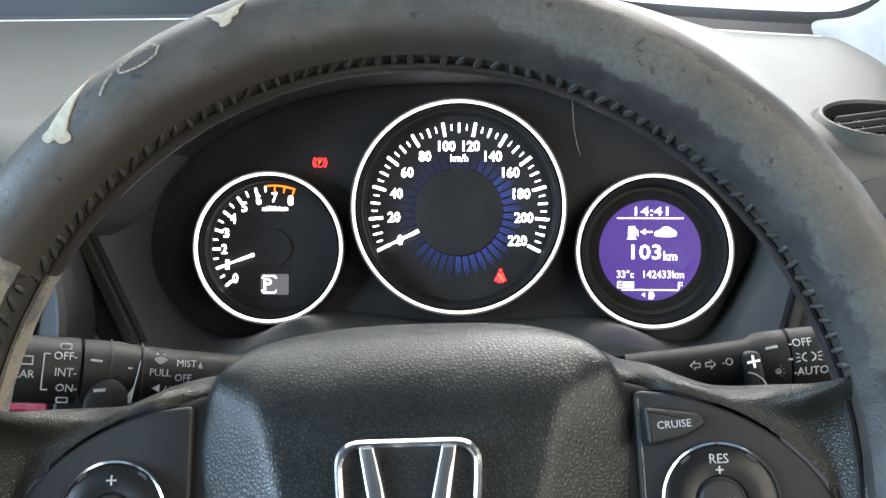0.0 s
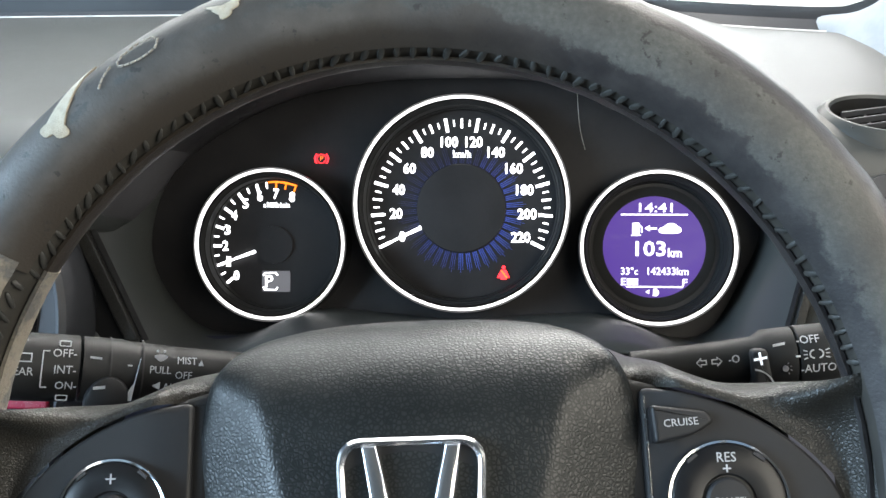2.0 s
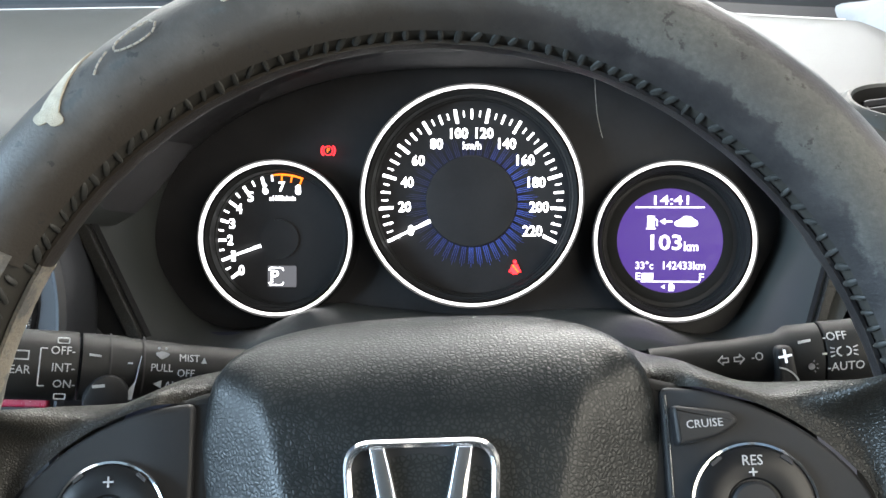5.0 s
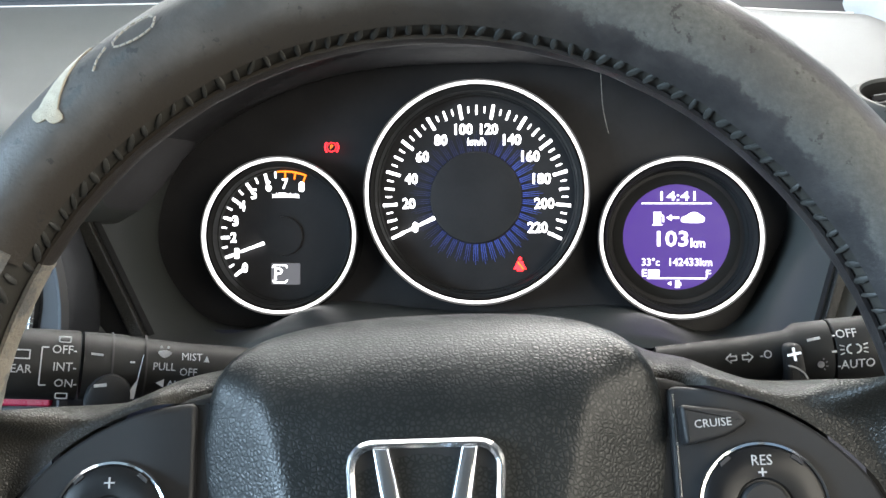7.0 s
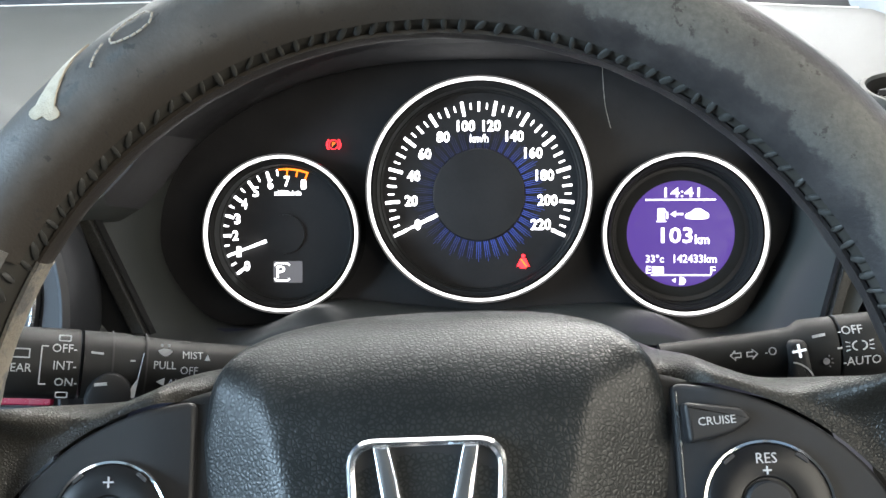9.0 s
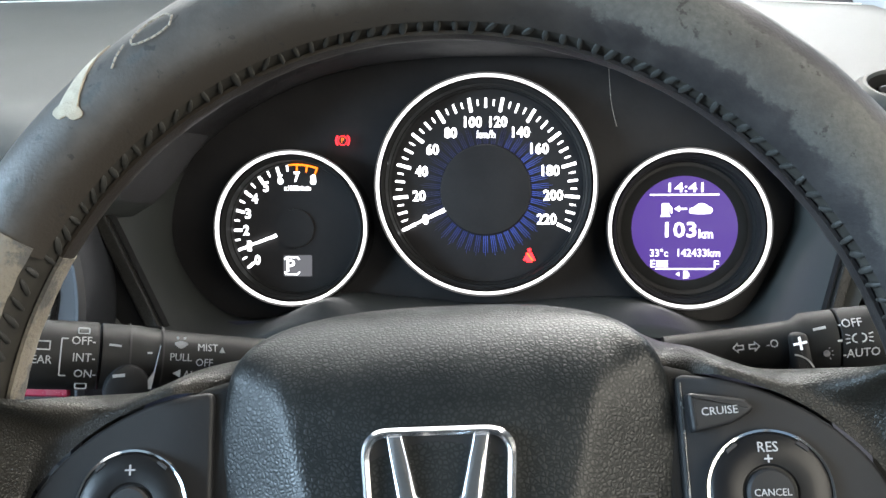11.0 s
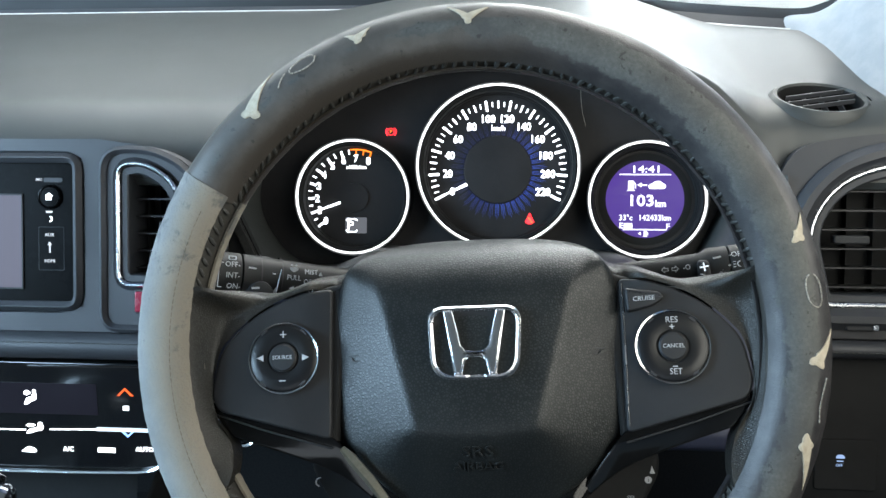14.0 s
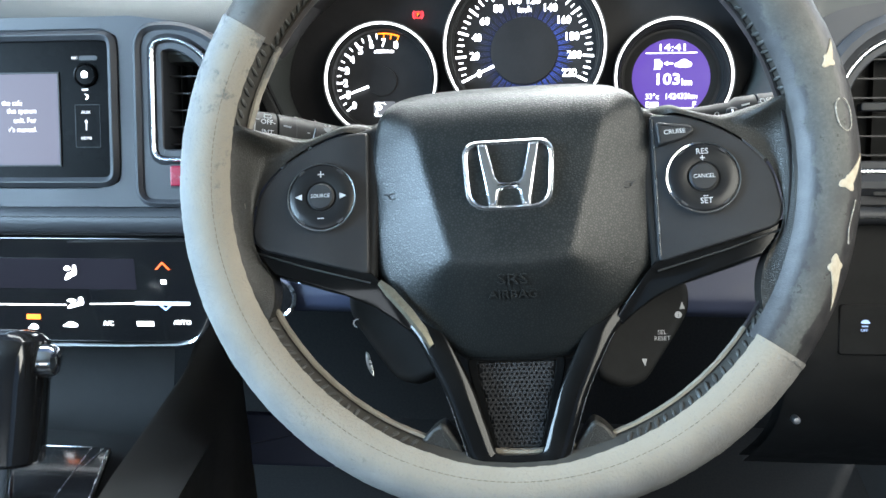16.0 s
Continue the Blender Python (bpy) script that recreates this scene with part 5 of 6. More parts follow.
word("button_word", "SEL", 0.0038, 0.0874, PY, -0.0912, M_PRINT, pod_r, 0.95)
word("button_word", "RESET", 0.0038, 0.0874, PY, -0.0950, M_PRINT, pod_r, 0.95)
part("phone_mark", loft([[(-0.0990 + r * math.cos(radians(a)), y, -0.0850 + r * math.sin(radians(a))) for r, y in ((0.0022, PY), (0.0030, PY), (0.0030, PY + 0.0005), (0.0022, PY + 0.0005))] for a in range(80, 261, 20)]), M_PRINT, pod_l, "", None, 0)
part("bright_tab", prism(smooth_loop([(-0.0935, -0.1040), (-0.0915, -0.1065), (-0.0890, -0.1150), (-0.0885, -0.1200), (-0.0915, -0.1160), (-0.0935, -0.1100)], 3), PY - 0.002, PY + 0.001, 0.0006), M_SATIN_CHROME, pod_l)


# ---- wings of the meter hood beside the cluster ----
for sx, x0, x1, w, top in ((-1, -0.2340, -0.1890, 0.0085, 0.120), (1, 0.2070, 0.1895, 0.0060, 0.098)):
    wing = thing("hood_wing_trim", "grained dark strip at the side of the meter hood", "trim", group="strips at the meter hood")
    part("grained_strip", prism([(x0, top), (x0 - sx * w, top), (x1 - sx * w, 0.0290), (x1, 0.0290)], 0.1890, 0.200, 0.0012), M_LEATHER, wing)
    part("shadow_gap", prism([(x0 - sx * (w + 0.0003), top), (x0 - sx * (w + 0.0016), top), (x1 - sx * (w + 0.0016), 0.0290), (x1 - sx * (w + 0.0003), 0.0290)], 0.1925, 0.200), M_POD, wing)
# flat black panel in place of the recess's shade
solid("recess_shade", prism([(-0.2500, 0.120), (-0.2345, 0.120), (-0.1895, 0.0290), (-0.2200, 0.0290)], 0.1960, 0.2000), M_POD, "black panel for the shaded recess between the meter hood and the vent", "trim", kind="structure")


# ---- column and stalks ----
solid("column_cover", loft([[(x * s, y, z * s - 0.01 + (1 - s) * 0.01) for x, z in rounded(rect(-0.072, 0.068, -0.055, 0.040), 0.022, 6)] for y, s in ((0.045, 0.92), (0.050, 0.97), (0.060, 1.0), (0.20, 1.05), (0.26, 1.08))]), M_SATIN, "black plastic shroud round the steering column", "column cover")


M_STALK = shader("stalk_black_plastic", (0.013, 0.013, 0.013), 0.5, base2=(0.016, 0.016, 0.016), scale=60, grain=("noise", 2500, 0.00004), spec=0.28)


def stalk(name, label, sx, m, r0, r1, length):
    """A tapered stalk with a turning end; local x runs outwards."""
    s = thing(name, label, "stalk", m)
    prof = [(0.0, r0 * 0.9), (length * 0.35, r0), (length * 0.52, r0 * 1.12), (length * 0.56, r1 * 0.98), (length * 0.68, r1)]
    def turned(profile):
        return loft([[(sx * x, r * 0.85 * math.sin(2 * math.pi * j / 28), r * math.cos(2 * math.pi * j / 28)) for j in range(28)] for x, r in profile])
    part("arm", turned(prof), M_STALK, s)
    part("turning_end", turned([(length * 0.69, r1 * 0.99), (length * 0.695, r1 * 1.02), (length * 0.97, r1 * 1.02), (length, r1 * 0.9)]), M_STALK, s)
    return s


STALK_L = pose(-0.0835, 0.123, 0.0200, 0, 6, 30)
wiper = stalk("wiper_stalk", "black wiper stalk with white printed markings", -1, STALK_L, 0.0122, 0.0148, 0.134)
STALK_R = pose(0.0832, 0.071, 0.0335, 0, -6, 0)
lights = stalk("light_stalk", "black light and indicator stalk with white printed markings", 1, STALK_R, 0.0090, 0.0128, 0.098)


def stalk_y(r, z=0.0):
    """Depth of a stalk's face at a height z, a hair proud."""
    return -0.85 * math.sqrt(max(0.0, r * r - z * z)) - 0.0005


def print_on(st, r, txt, size, x, z):
    word("marking", txt, size, x, stalk_y(r, z), z, M_PRINT, st, 0.92, tip=-math.degrees(math.asin(max(-0.9, min(0.9, z / r)))) * 0.8)


RL, RR = 0.0151, 0.0131
print_on(wiper, RL, "OFF-", 0.0052, -0.0990, 0.0078)
print_on(wiper, RL, "INT-", 0.0052, -0.0985, 0.0008)
print_on(wiper, RL, "ON-", 0.0052, -0.0975, -0.0062)
print_on(wiper, RL, "REAR", 0.0050, -0.1165, -0.0006)
for z0, z1, x1 in ((0.0088, -0.0070, -0.1078), (0.0088, 0.0088, -0.1052), (-0.0070, -0.0070, -0.1052)):
    bar("bracket", -0.1078, z0, x1, z1, 0.0005, stalk_y(RL, 0.007) - 0.0012, M_PRINT, wiper)
bar("index_line", -0.0885, 0.0068, -0.0835, 0.0064, 0.0009, stalk_y(RL, 0.0068), M_PRINT, wiper)
part("washer_mark", hoop(rounded(rect(-0.1015, -0.0965, 0.0106, 0.0132), 0.0006), rounded(rect(-0.1010, -0.0970, 0.0110, 0.0128), 0.0005), stalk_y(RL, 0.0122) - 0.001, stalk_y(RL, 0.0122)), M_PRINT, wiper, "", None, 0)
part("washer_mark", hoop(rounded(rect(-0.1010, -0.0960, -0.0132, -0.0106), 0.0006), rounded(rect(-0.1005, -0.0965, -0.0128, -0.0110), 0.0005), stalk_y(RL, 0.0122) - 0.001, stalk_y(RL, 0.0122)), M_PRINT, wiper, "", None, 0)
part("window_mark", hoop([(-0.1205, 0.0075), (-0.1120, 0.0075), (-0.1120, 0.0035), (-0.1190, 0.0035)], [(-0.1197, 0.0070), (-0.1125, 0.0070), (-0.1125, 0.0040), (-0.1186, 0.0040)], stalk_y(RL, 0.004), stalk_y(RL, 0.004) + 0.0004), M_PRINT, wiper, "", None, 0)
part("groove", lathe([(0.0152, -0.0004), (0.0152, 0.0004)], 40), M_BLACK, wiper, "", pose(-0.0795, 0, 0, 0, 0, 90) @ Matrix.Diagonal((0.85, 1, 1, 1)))
part("groove", lathe([(0.0146, -0.0004), (0.0146, 0.0004)], 40), M_BLACK, wiper, "", pose(-0.0655, 0, 0, 0, 0, 90) @ Matrix.Diagonal((0.85, 1, 1, 1)))
part("flow_wedge", prism([(-0.0672, 0.0075), (-0.0690, -0.0040), (-0.0745, -0.0125), (-0.0696, -0.0115)], stalk_y(RL, 0) - 0.0003, stalk_y(RL, 0.0) + 0.0015), M_PRINT, wiper, "", None, 0)
bar("index_line", -0.0725, 0.0040, -0.0705, 0.0040, 0.0007, stalk_y(RL, 0.004), M_PRINT, wiper)
part("thumb_ring", lathe([(0.0115, -0.0060), (0.0125, -0.0130), (0.0118, -0.0160), (0.0100, -0.0168), (0.0003, -0.0170)], 36, cap=(True, True)), M_SATIN, wiper, "black turning thumb ring", pose(-0.0795, 0.003, -0.0120, 6, 0, 0) @ Matrix.Diagonal((0.80, 1, 1, 1)))
bar("index_line", -0.0865, -0.0062, -0.0815, -0.0056, 0.0013, -0.0166, M_PRINT, wiper)
RA = 0.0138
print_on(wiper, RA, "MIST", 0.0048, -0.0462, 0.0070)
print_on(wiper, RA, "PULL", 0.0048, -0.0580, 0.0024)
print_on(wiper, RA, "OFF", 0.0048, -0.0475, 0.0004)
print_on(wiper, RA, "AUTO", 0.0048, -0.0500, -0.0052)
part("arrow_mark", prism([(-0.0410, 0.0052), (-0.0385, 0.0052), (-0.0398, 0.0078)], stalk_y(RA, 0.005), stalk_y(RA, 0.005) + 0.0004), M_PRINT, wiper, "", None, 0)
part("arrow_mark", prism([(-0.0610, -0.0048), (-0.0575, -0.0030), (-0.0575, -0.0066)], stalk_y(RA, 0.004), stalk_y(RA, 0.004) + 0.0004), M_PRINT, wiper, "", None, 0)
part("wash_mark", merged(prism(smooth_loop([(-0.0610, 0.0085), (-0.0580, 0.0062), (-0.0550, 0.0085), (-0.0580, 0.0095)], 4), stalk_y(RA, 0.007), stalk_y(RA, 0.007) + 0.0004), prism(circle(0.0006, 8, -0.0595, 0.0108), stalk_y(RA, 0.009), stalk_y(RA, 0.009) + 0.0004), prism(circle(0.0006, 8, -0.0565, 0.0108), stalk_y(RA, 0.009), stalk_y(RA, 0.009) + 0.0004)), M_PRINT, wiper, "", None, 0)

print_on(lights, RR, "-OFF", 0.0050, 0.0712, 0.0078)
print_on(lights, RR, "-AUTO", 0.0050, 0.0742, -0.0040)
for s in (-1, 1):
    part("lamp_mark", loft([[(0.0738 + s * (0.0010 + r * math.cos(radians(a))), y, 0.0020 + r * math.sin(radians(a))) for r, y in ((0.0014, stalk_y(RR)), (0.0019, stalk_y(RR)), (0.0019, stalk_y(RR) + 0.0005), (0.0014, stalk_y(RR) + 0.0005))] for a in range(-90, 91, 20)]), M_PRINT, lights, "", None, 0)
    for dz in (-0.0013, 0, 0.0013):
        bar("lamp_beam", 0.0738 + s * 0.0036, 0.0020 + dz, 0.0738 + s * 0.0052, 0.0020 + dz * 1.4, 0.0004, stalk_y(RR), M_PRINT, lights)
bar("lamp_dash", 0.0655, 0.0016, 0.0672, 0.0016, 0.0007, stalk_y(RR), M_PRINT, lights)
bar("index_line", 0.0570, 0.0066, 0.0618, 0.0072, 0.0010, stalk_y(RR, 0.0066), M_PRINT, lights)
# printed cross, no lamp, with a glow added to brighten it
M_GLOWPRINT = glowing("glowing_white_print", (0.8, 0.9, 1.0), 0.5, (0.7, 0.7, 0.7))
bar("plus", 0.0484, 0.0018, 0.0536, 0.0024, 0.0009, -0.0125, M_GLOWPRINT, lights)
bar("plus", 0.0507, 0.0047, 0.0513, -0.0005, 0.0009, -0.0126, M_GLOWPRINT, lights)
part("lever_knob", prism(rounded([(0.0475, -0.0110), (0.0560, -0.0110), (0.0545, 0.0060), (0.0475, 0.0060)], 0.003), -0.0118, -0.004, 0.002), M_SATIN, lights)
part("lever_arc", loft([[(0.0470 + r * math.cos(radians(a)), y, -0.0110 + r * math.sin(radians(a))) for r, y in ((0.0086, -0.0122), (0.0092, -0.0122), (0.0092, -0.0116), (0.0086, -0.0116))] for a in range(20, 81, 10)]), M_PRINT, lights, "", None, 0)
# bulb symbol in a darker grey than the other markings
M_DULLPRINT = shader("dull_grey_print", (0.16, 0.16, 0.17), 0.6, base2=(0.10, 0.10, 0.11), scale=400)
part("bulb_mark", prism(circle(0.0013, 14, 0.0610, -0.0030), stalk_y(RR, 0.003), stalk_y(RR, 0.003) + 0.0005), M_DULLPRINT, lights, "", None, 0)
for a in range(-60, 61, 40):
    x, z = polar(0.0020, a)
    x2, z2 = polar(0.0027, a)
    bar("bulb_ray", 0.0610 + x, -0.0030 + z, 0.0610 + x2, -0.0030 + z2, 0.0004, stalk_y(RR, 0.003), M_DULLPRINT, lights)
print_on(lights, 0.0112, "-O", 0.0046, 0.0410, 0.0024)
for s, x in ((-1, 0.0282), (1, 0.0338)):
    arrow = [(x + s * 0.0026, 0.0), (x + s * 0.0004, 0.0021), (x + s * 0.0004, 0.0010), (x - s * 0.0018, 0.0010), (x - s * 0.0018, -0.0010), (x + s * 0.0004, -0.0010), (x + s * 0.0004, -0.0021)]
    part("indicator_arrow", hoop(arrow, inset(arrow, 0.00035), -0.0092, -0.0086), M_PRINT, lights, "", pose(0, 0, 0.0020), 0)


# ---- air vents ----
M_SLAT = shader("vent_slat_black", (0.009, 0.009, 0.010), 0.42, base2=(0.018, 0.018, 0.019), scale=60, spec=0.4)


def louvre_vent(name, label, hole, y, slat_z, x0, x1, tab):
    v = thing(name, label, "air vent")
    part("chrome_frame", hoop(hole, inset(hole, 0.0034), y - 0.004, y + 0.010, 0.0012), M_SATIN_CHROME, v, "bright chrome frame")
    part("inner_frame", hoop(inset(hole, 0.0032), inset(hole, 0.0095), y - 0.001, y + 0.045, 0.001), M_DASH_BLUE, v)
    part("duct", prism(inset(hole, 0.0090), y + 0.040, y + 0.046), M_POD, v)
    for z in slat_z:
        sl = loft([[(x, y + 0.020 + a, z + b) for a, b in ((-0.007, -0.0006), (-0.007, 0.0006), (0.006, 0.0014), (0.006, 0.0002))] for x in (x0, x1)])
        part("slat", sl, M_SLAT, v)
    for i in range(5):
        x = x0 + (x1 - x0) * (i + 0.5) / 5
        part("fin", box(x - 0.0006, x + 0.0006, y + 0.030, y + 0.040, min(slat_z) - 0.006, max(slat_z) + 0.006, 0), M_POD, v)
    part("adjuster_tab", prism(rounded(rect(tab - 0.013, tab + 0.013, -0.0032, 0.0032), 0.002), y + 0.004, y + 0.014, 0.001), M_SATIN, v, "", pose(0, 0, sum(slat_z) / len(slat_z)))
    return v


louvre_vent("centre_air_vent", "black louvred air vent in a chrome frame", VENT_L, FRONT, [0.028 + 0.0132 * i for i in range(6)], -0.276, -0.232, -0.240)
louvre_vent("side_air_vent", "black louvred side air vent in a chrome frame", VENT_R, FRONT_R, [0.018 + 0.0145 * i for i in range(6)], 0.242, 0.343, 0.268)

# oval demister vent on the dashboard top
demist = thing("demister_vent", "dark oval slatted vent on the dashboard top", "air vent", VENT_AT)
part("vent_rim", loft([[(0.0330 * s * math.cos(2 * math.pi * j / 48), y, 0.0250 * s * math.sin(2 * math.pi * j / 48)) for j in range(48)] for s, y in ((1.33, 0.014), (1.24, 0.0045), (1.15, 0.0010), (1.08, -0.0010), (1.02, -0.0010), (0.985, 0.0010))], (False, False)), M_DASH, demist)
part("vent_throat", loft([[(0.0330 * s * math.cos(2 * math.pi * j / 48), y, 0.0250 * s * math.sin(2 * math.pi * j / 48)) for j in range(48)] for s, y in ((0.984, 0.0010), (0.96, 0.0040), (0.94, 0.026))], (False, True)), M_POD, demist)
part("vent_floor", prism([(x, z * 0.76) for x, z in circle(0.0314, 40)], 0.0245, 0.0250), M_CARPET, demist)
for i in range(3):
    z = -0.0098 + 0.0098 * i
    w = (0.0262, 0.0312, 0.0262)[i]
    part("slat", prism([(-w, z - w * 0.40 - 0.0008), (w, z + w * 0.40 - 0.0008), (w, z + w * 0.40 + 0.0008), (-w, z - w * 0.40 + 0.0008)], 0.0000, 0.0034, 0.0003, 1), M_DASH_BLUE, demist)
for i in range(4):
    x = -0.0200 + 0.0133 * i
    h = 0.0225 * math.sqrt(1 - (x / 0.0320) ** 2)
    part("fin", prism([(x - 0.0005, -h), (x + 0.0005, -h), (x + 0.0005, h), (x - 0.0005, h)], 0.0080, 0.014), M_BLACK, demist)

# ---- radio, hazard button, climate panel ----
radio = thing("car_radio", "black touchscreen radio in a charcoal bezel", "radio")
part("bezel", hoop(inset(RADIO, -0.0015), inset(RADIO, 0.0060), FRONT - 0.0045, FRONT + 0.012, 0.0034), M_DASH_BLUE, radio)
part("front_plate", prism(inset(RADIO, 0.0058), FRONT + 0.004, FRONT + 0.012), M_RADIO, radio, "gloss black front plate")
screen = part("screen", prism(rect(-0.520, -0.3620, 0.0120, 0.0830), FRONT + 0.0032, FRONT + 0.0045), M_SCREEN, radio, "lit grey-violet touchscreen")
M_TEXT = glowing("lit_screen_text", (0.85, 0.85, 0.9), 1.2)
for z, txt in ((0.0604, "the safe"), (0.0542, "this system"), (0.0468, "unit. For"), (0.0396, "r's manual.")):
    me = lettering(txt, 0.0058, 0.0002, 0.95)
    w = max(v.co.x for v in me.vertices)
    part("screen_line", me, M_TEXT, screen, "", pose(-0.3805 - w if z < 0.058 else -0.3920 - w, FRONT + 0.0029, z), 0)
home = part("home_button", lathe([(0.0095, FRONT + 0.0038), (0.0092, FRONT + 0.0018), (0.0080, FRONT + 0.0012), (0.0074, FRONT + 0.0022), (0.0003, FRONT + 0.0020)], 40, cap=(False, True)), M_RADIO, radio, "", pose(-0.3388, 0, 0.0818))
part("home_mark", prism([(-0.0022, -0.0022), (0.0022, -0.0022), (0.0022, 0.0006), (0.0032, 0.0006), (0, 0.0034), (-0.0032, 0.0006), (-0.0022, 0.0006)], FRONT + 0.0012, FRONT + 0.0016), M_WHITE, home, "", None, 0)
bar("button_mark", -0.3424, 0.0705, -0.3374, 0.0705, 0.0014, FRONT + 0.0036, M_DIMWHITE, radio)
part("back_mark", loft([[(-0.3394 + r * math.cos(radians(a)), y, 0.0650 + r * math.sin(radians(a))) for r, y in ((0.0014, FRONT + 0.0034), (0.0021, FRONT + 0.0034), (0.0021, FRONT + 0.004), (0.0014, FRONT + 0.004))] for a in range(-90, 91, 20)]), M_WHITE, radio, "", None, 0)
word("label", "AUX", 0.0036, -0.3396, FRONT + 0.0036, 0.0528, M_DIMWHITE, radio)
bar("usb_mark", -0.3396, 0.0390, -0.3396, 0.0460, 0.0008, FRONT + 0.0036, M_DIMWHITE, radio)
part("usb_mark", prism([(-0.3412, 0.0450), (-0.3380, 0.0450), (-0.3396, 0.0475)], FRONT + 0.0034, FRONT + 0.0038), M_DIMWHITE, radio, "", None, 0)
word("label", "HDMI", 0.0034, -0.3396, FRONT + 0.0036, 0.0326, M_DIMWHITE, radio)
word("label", "MIC", 0.0030, -0.3476, FRONT + 0.0036, 0.0950, M_DIMWHITE, radio)
part("flap_line", hoop(rounded(rect(-0.3486, -0.3280, 0.0255, 0.0590), 0.001), rounded(rect(-0.3482, -0.3284, 0.0259, 0.0586), 0.0009), FRONT + 0.0036, FRONT + 0.0042), M_SATIN, radio)

part("screen_bevel", hoop(rect(-0.5212, -0.3606, 0.0106, 0.0844), rect(-0.5200, -0.3620, 0.0120, 0.0830), FRONT + 0.0026, FRONT + 0.0045, 0.0003), M_SATIN, radio, "thin glossy screen border")
part("mic_slot", prism(rounded(rect(-0.3440, -0.3290, 0.0932, 0.0966), 0.0016), FRONT + 0.0034, FRONT + 0.0042), M_BLACK, radio)
hazard = thing("hazard_button", "dark red square hazard light button", "button")
part("button_body", prism(rounded(rect(-0.2705, -0.2160, -0.0065, 0.0125), 0.002), FRONT - 0.0012, FRONT + 0.006, 0.0008), M_BLACK, hazard)
part("button_cap", prism(rounded(rect(-0.2690, -0.2180, -0.0048, 0.0108), 0.0015), FRONT - 0.0040, FRONT + 0.001, 0.0010), M_HAZARD, hazard, "dark red cap")
part("triangle_mark", prism([(-0.2620, 0.0020), (-0.2560, 0.0008), (-0.2570, 0.0040)], FRONT - 0.0043, FRONT - 0.0038), M_PRINT, hazard, "", None, 0)

climate = thing("climate_panel", "gloss black touch climate panel with lit symbols", "climate control", pose(-0.006, 0.162, -0.0455, 8, 0, 0))
CL = rounded([(-0.580, -0.088), (-0.250, -0.086), (-0.238, -0.064), (-0.240, 0.0), (-0.580, 0.0)], [0, 0.014, 0.02, 0.004, 0])
part("touch_plate", prism(CL, 0.0, 0.012, 0.001), M_GLOSS, climate)
edge_path = smooth_loop([(-0.580, -0.002, -0.0895), (-0.36, -0.002, -0.0890), (-0.290, -0.002, -0.0878), (-0.258, -0.002, -0.0855), (-0.2455, -0.002, -0.0760), (-0.2375, -0.002, -0.0600), (-0.2370, -0.002, -0.050)], 6, closed=False)
part("chrome_edge", sweep(edge_path, oval(0.0018, 0.0026, 8)), M_CHROME, climate, "chrome lower edge")
bar("bright_line", -0.352, -0.0035, -0.250, -0.0020, 0.0012, -0.0008, M_CHROME, climate)
CY = -0.0006
# reflections on the gloss panel, drawn as glowing lines and a bar
bar("reflection_line", -0.4700, -0.0560, -0.3580, -0.0555, 0.0009, CY, M_WHITE, climate)
bar("reflection_line", -0.3380, -0.0545, -0.2980, -0.0535, 0.0009, CY, M_WHITE, climate)
part("lit_ridge", prism(rounded(rect(-0.3000, -0.2545, -0.0545, -0.0518), 0.0009), -0.0016, 0.0004, 0.0005), glowing("lit_blue_white_line", (0.72, 0.87, 1.0), 1.1), climate, "thick glowing blue-white bar for a reflection")
part("display_strip", prism(rect(-0.480, -0.298, -0.0420, -0.0170), -0.0003, 0.0002), shader("dim_violet_display", (0.006, 0.006, 0.007), 0.3, spec=0.1, glow=((0.007, 0.0065, 0.011), 1.0)), climate, "dim violet-grey display strip")
part("down_mark", merged(prism([(-0.2815, -0.0535), (-0.2795, -0.0535), (-0.2750, -0.0575), (-0.2750, -0.0592)], CY, CY + 0.0004), prism([(-0.2685, -0.0535), (-0.2705, -0.0535), (-0.2750, -0.0575), (-0.2750, -0.0592)], CY, CY + 0.0004)), glowing("lit_blue_mark", (0.25, 0.5, 1.0), 2.0), climate, "", None, 0)


def blob_icon(name, x, z, w, h, mat):
    """An airflow sign: a curved arrow and two short strokes."""
    a = prism(smooth_loop([(x - w, z - h), (x - w * 0.5, z - h * 0.1), (x + w * 0.2, z + h * 0.1), (x + w * 0.4, z + h * 0.5), (x + w, z + h * 0.5), (x + w * 0.9, z - h * 0.3), (x + w * 0.3, z - h * 0.55), (x - w * 0.5, z - h)], 3), CY, CY + 0.0004)
    b = prism(smooth_loop([(x - w, z + h * 0.55), (x - w * 0.5, z + h * 0.95), (x + w * 0.15, z + h * 0.6), (x - w * 0.5, z + h * 0.25)], 3), CY, CY + 0.0004)
    c = prism(circle(w * 0.28, 14, x + w * 0.7, z + h * 0.82), CY, CY + 0.0004)
    part(name, merged(a, b, c), mat, climate, "", None, 0)


blob_icon("airflow_mark", -0.3520, -0.0285, 0.0052, 0.0058, M_WHITE)
blob_icon("demist_mark", -0.3505, -0.0540, 0.0070, 0.0040, M_WHITE)
part("up_mark", merged(prism([(-0.2815, -0.0255), (-0.2795, -0.0255), (-0.2750, -0.0208), (-0.2750, -0.0190)], CY, CY + 0.0004), prism([(-0.2685, -0.0255), (-0.2705, -0.0255), (-0.2750, -0.0208), (-0.2750, -0.0190)], CY, CY + 0.0004)), M_ORANGE, climate, "", None, 0)
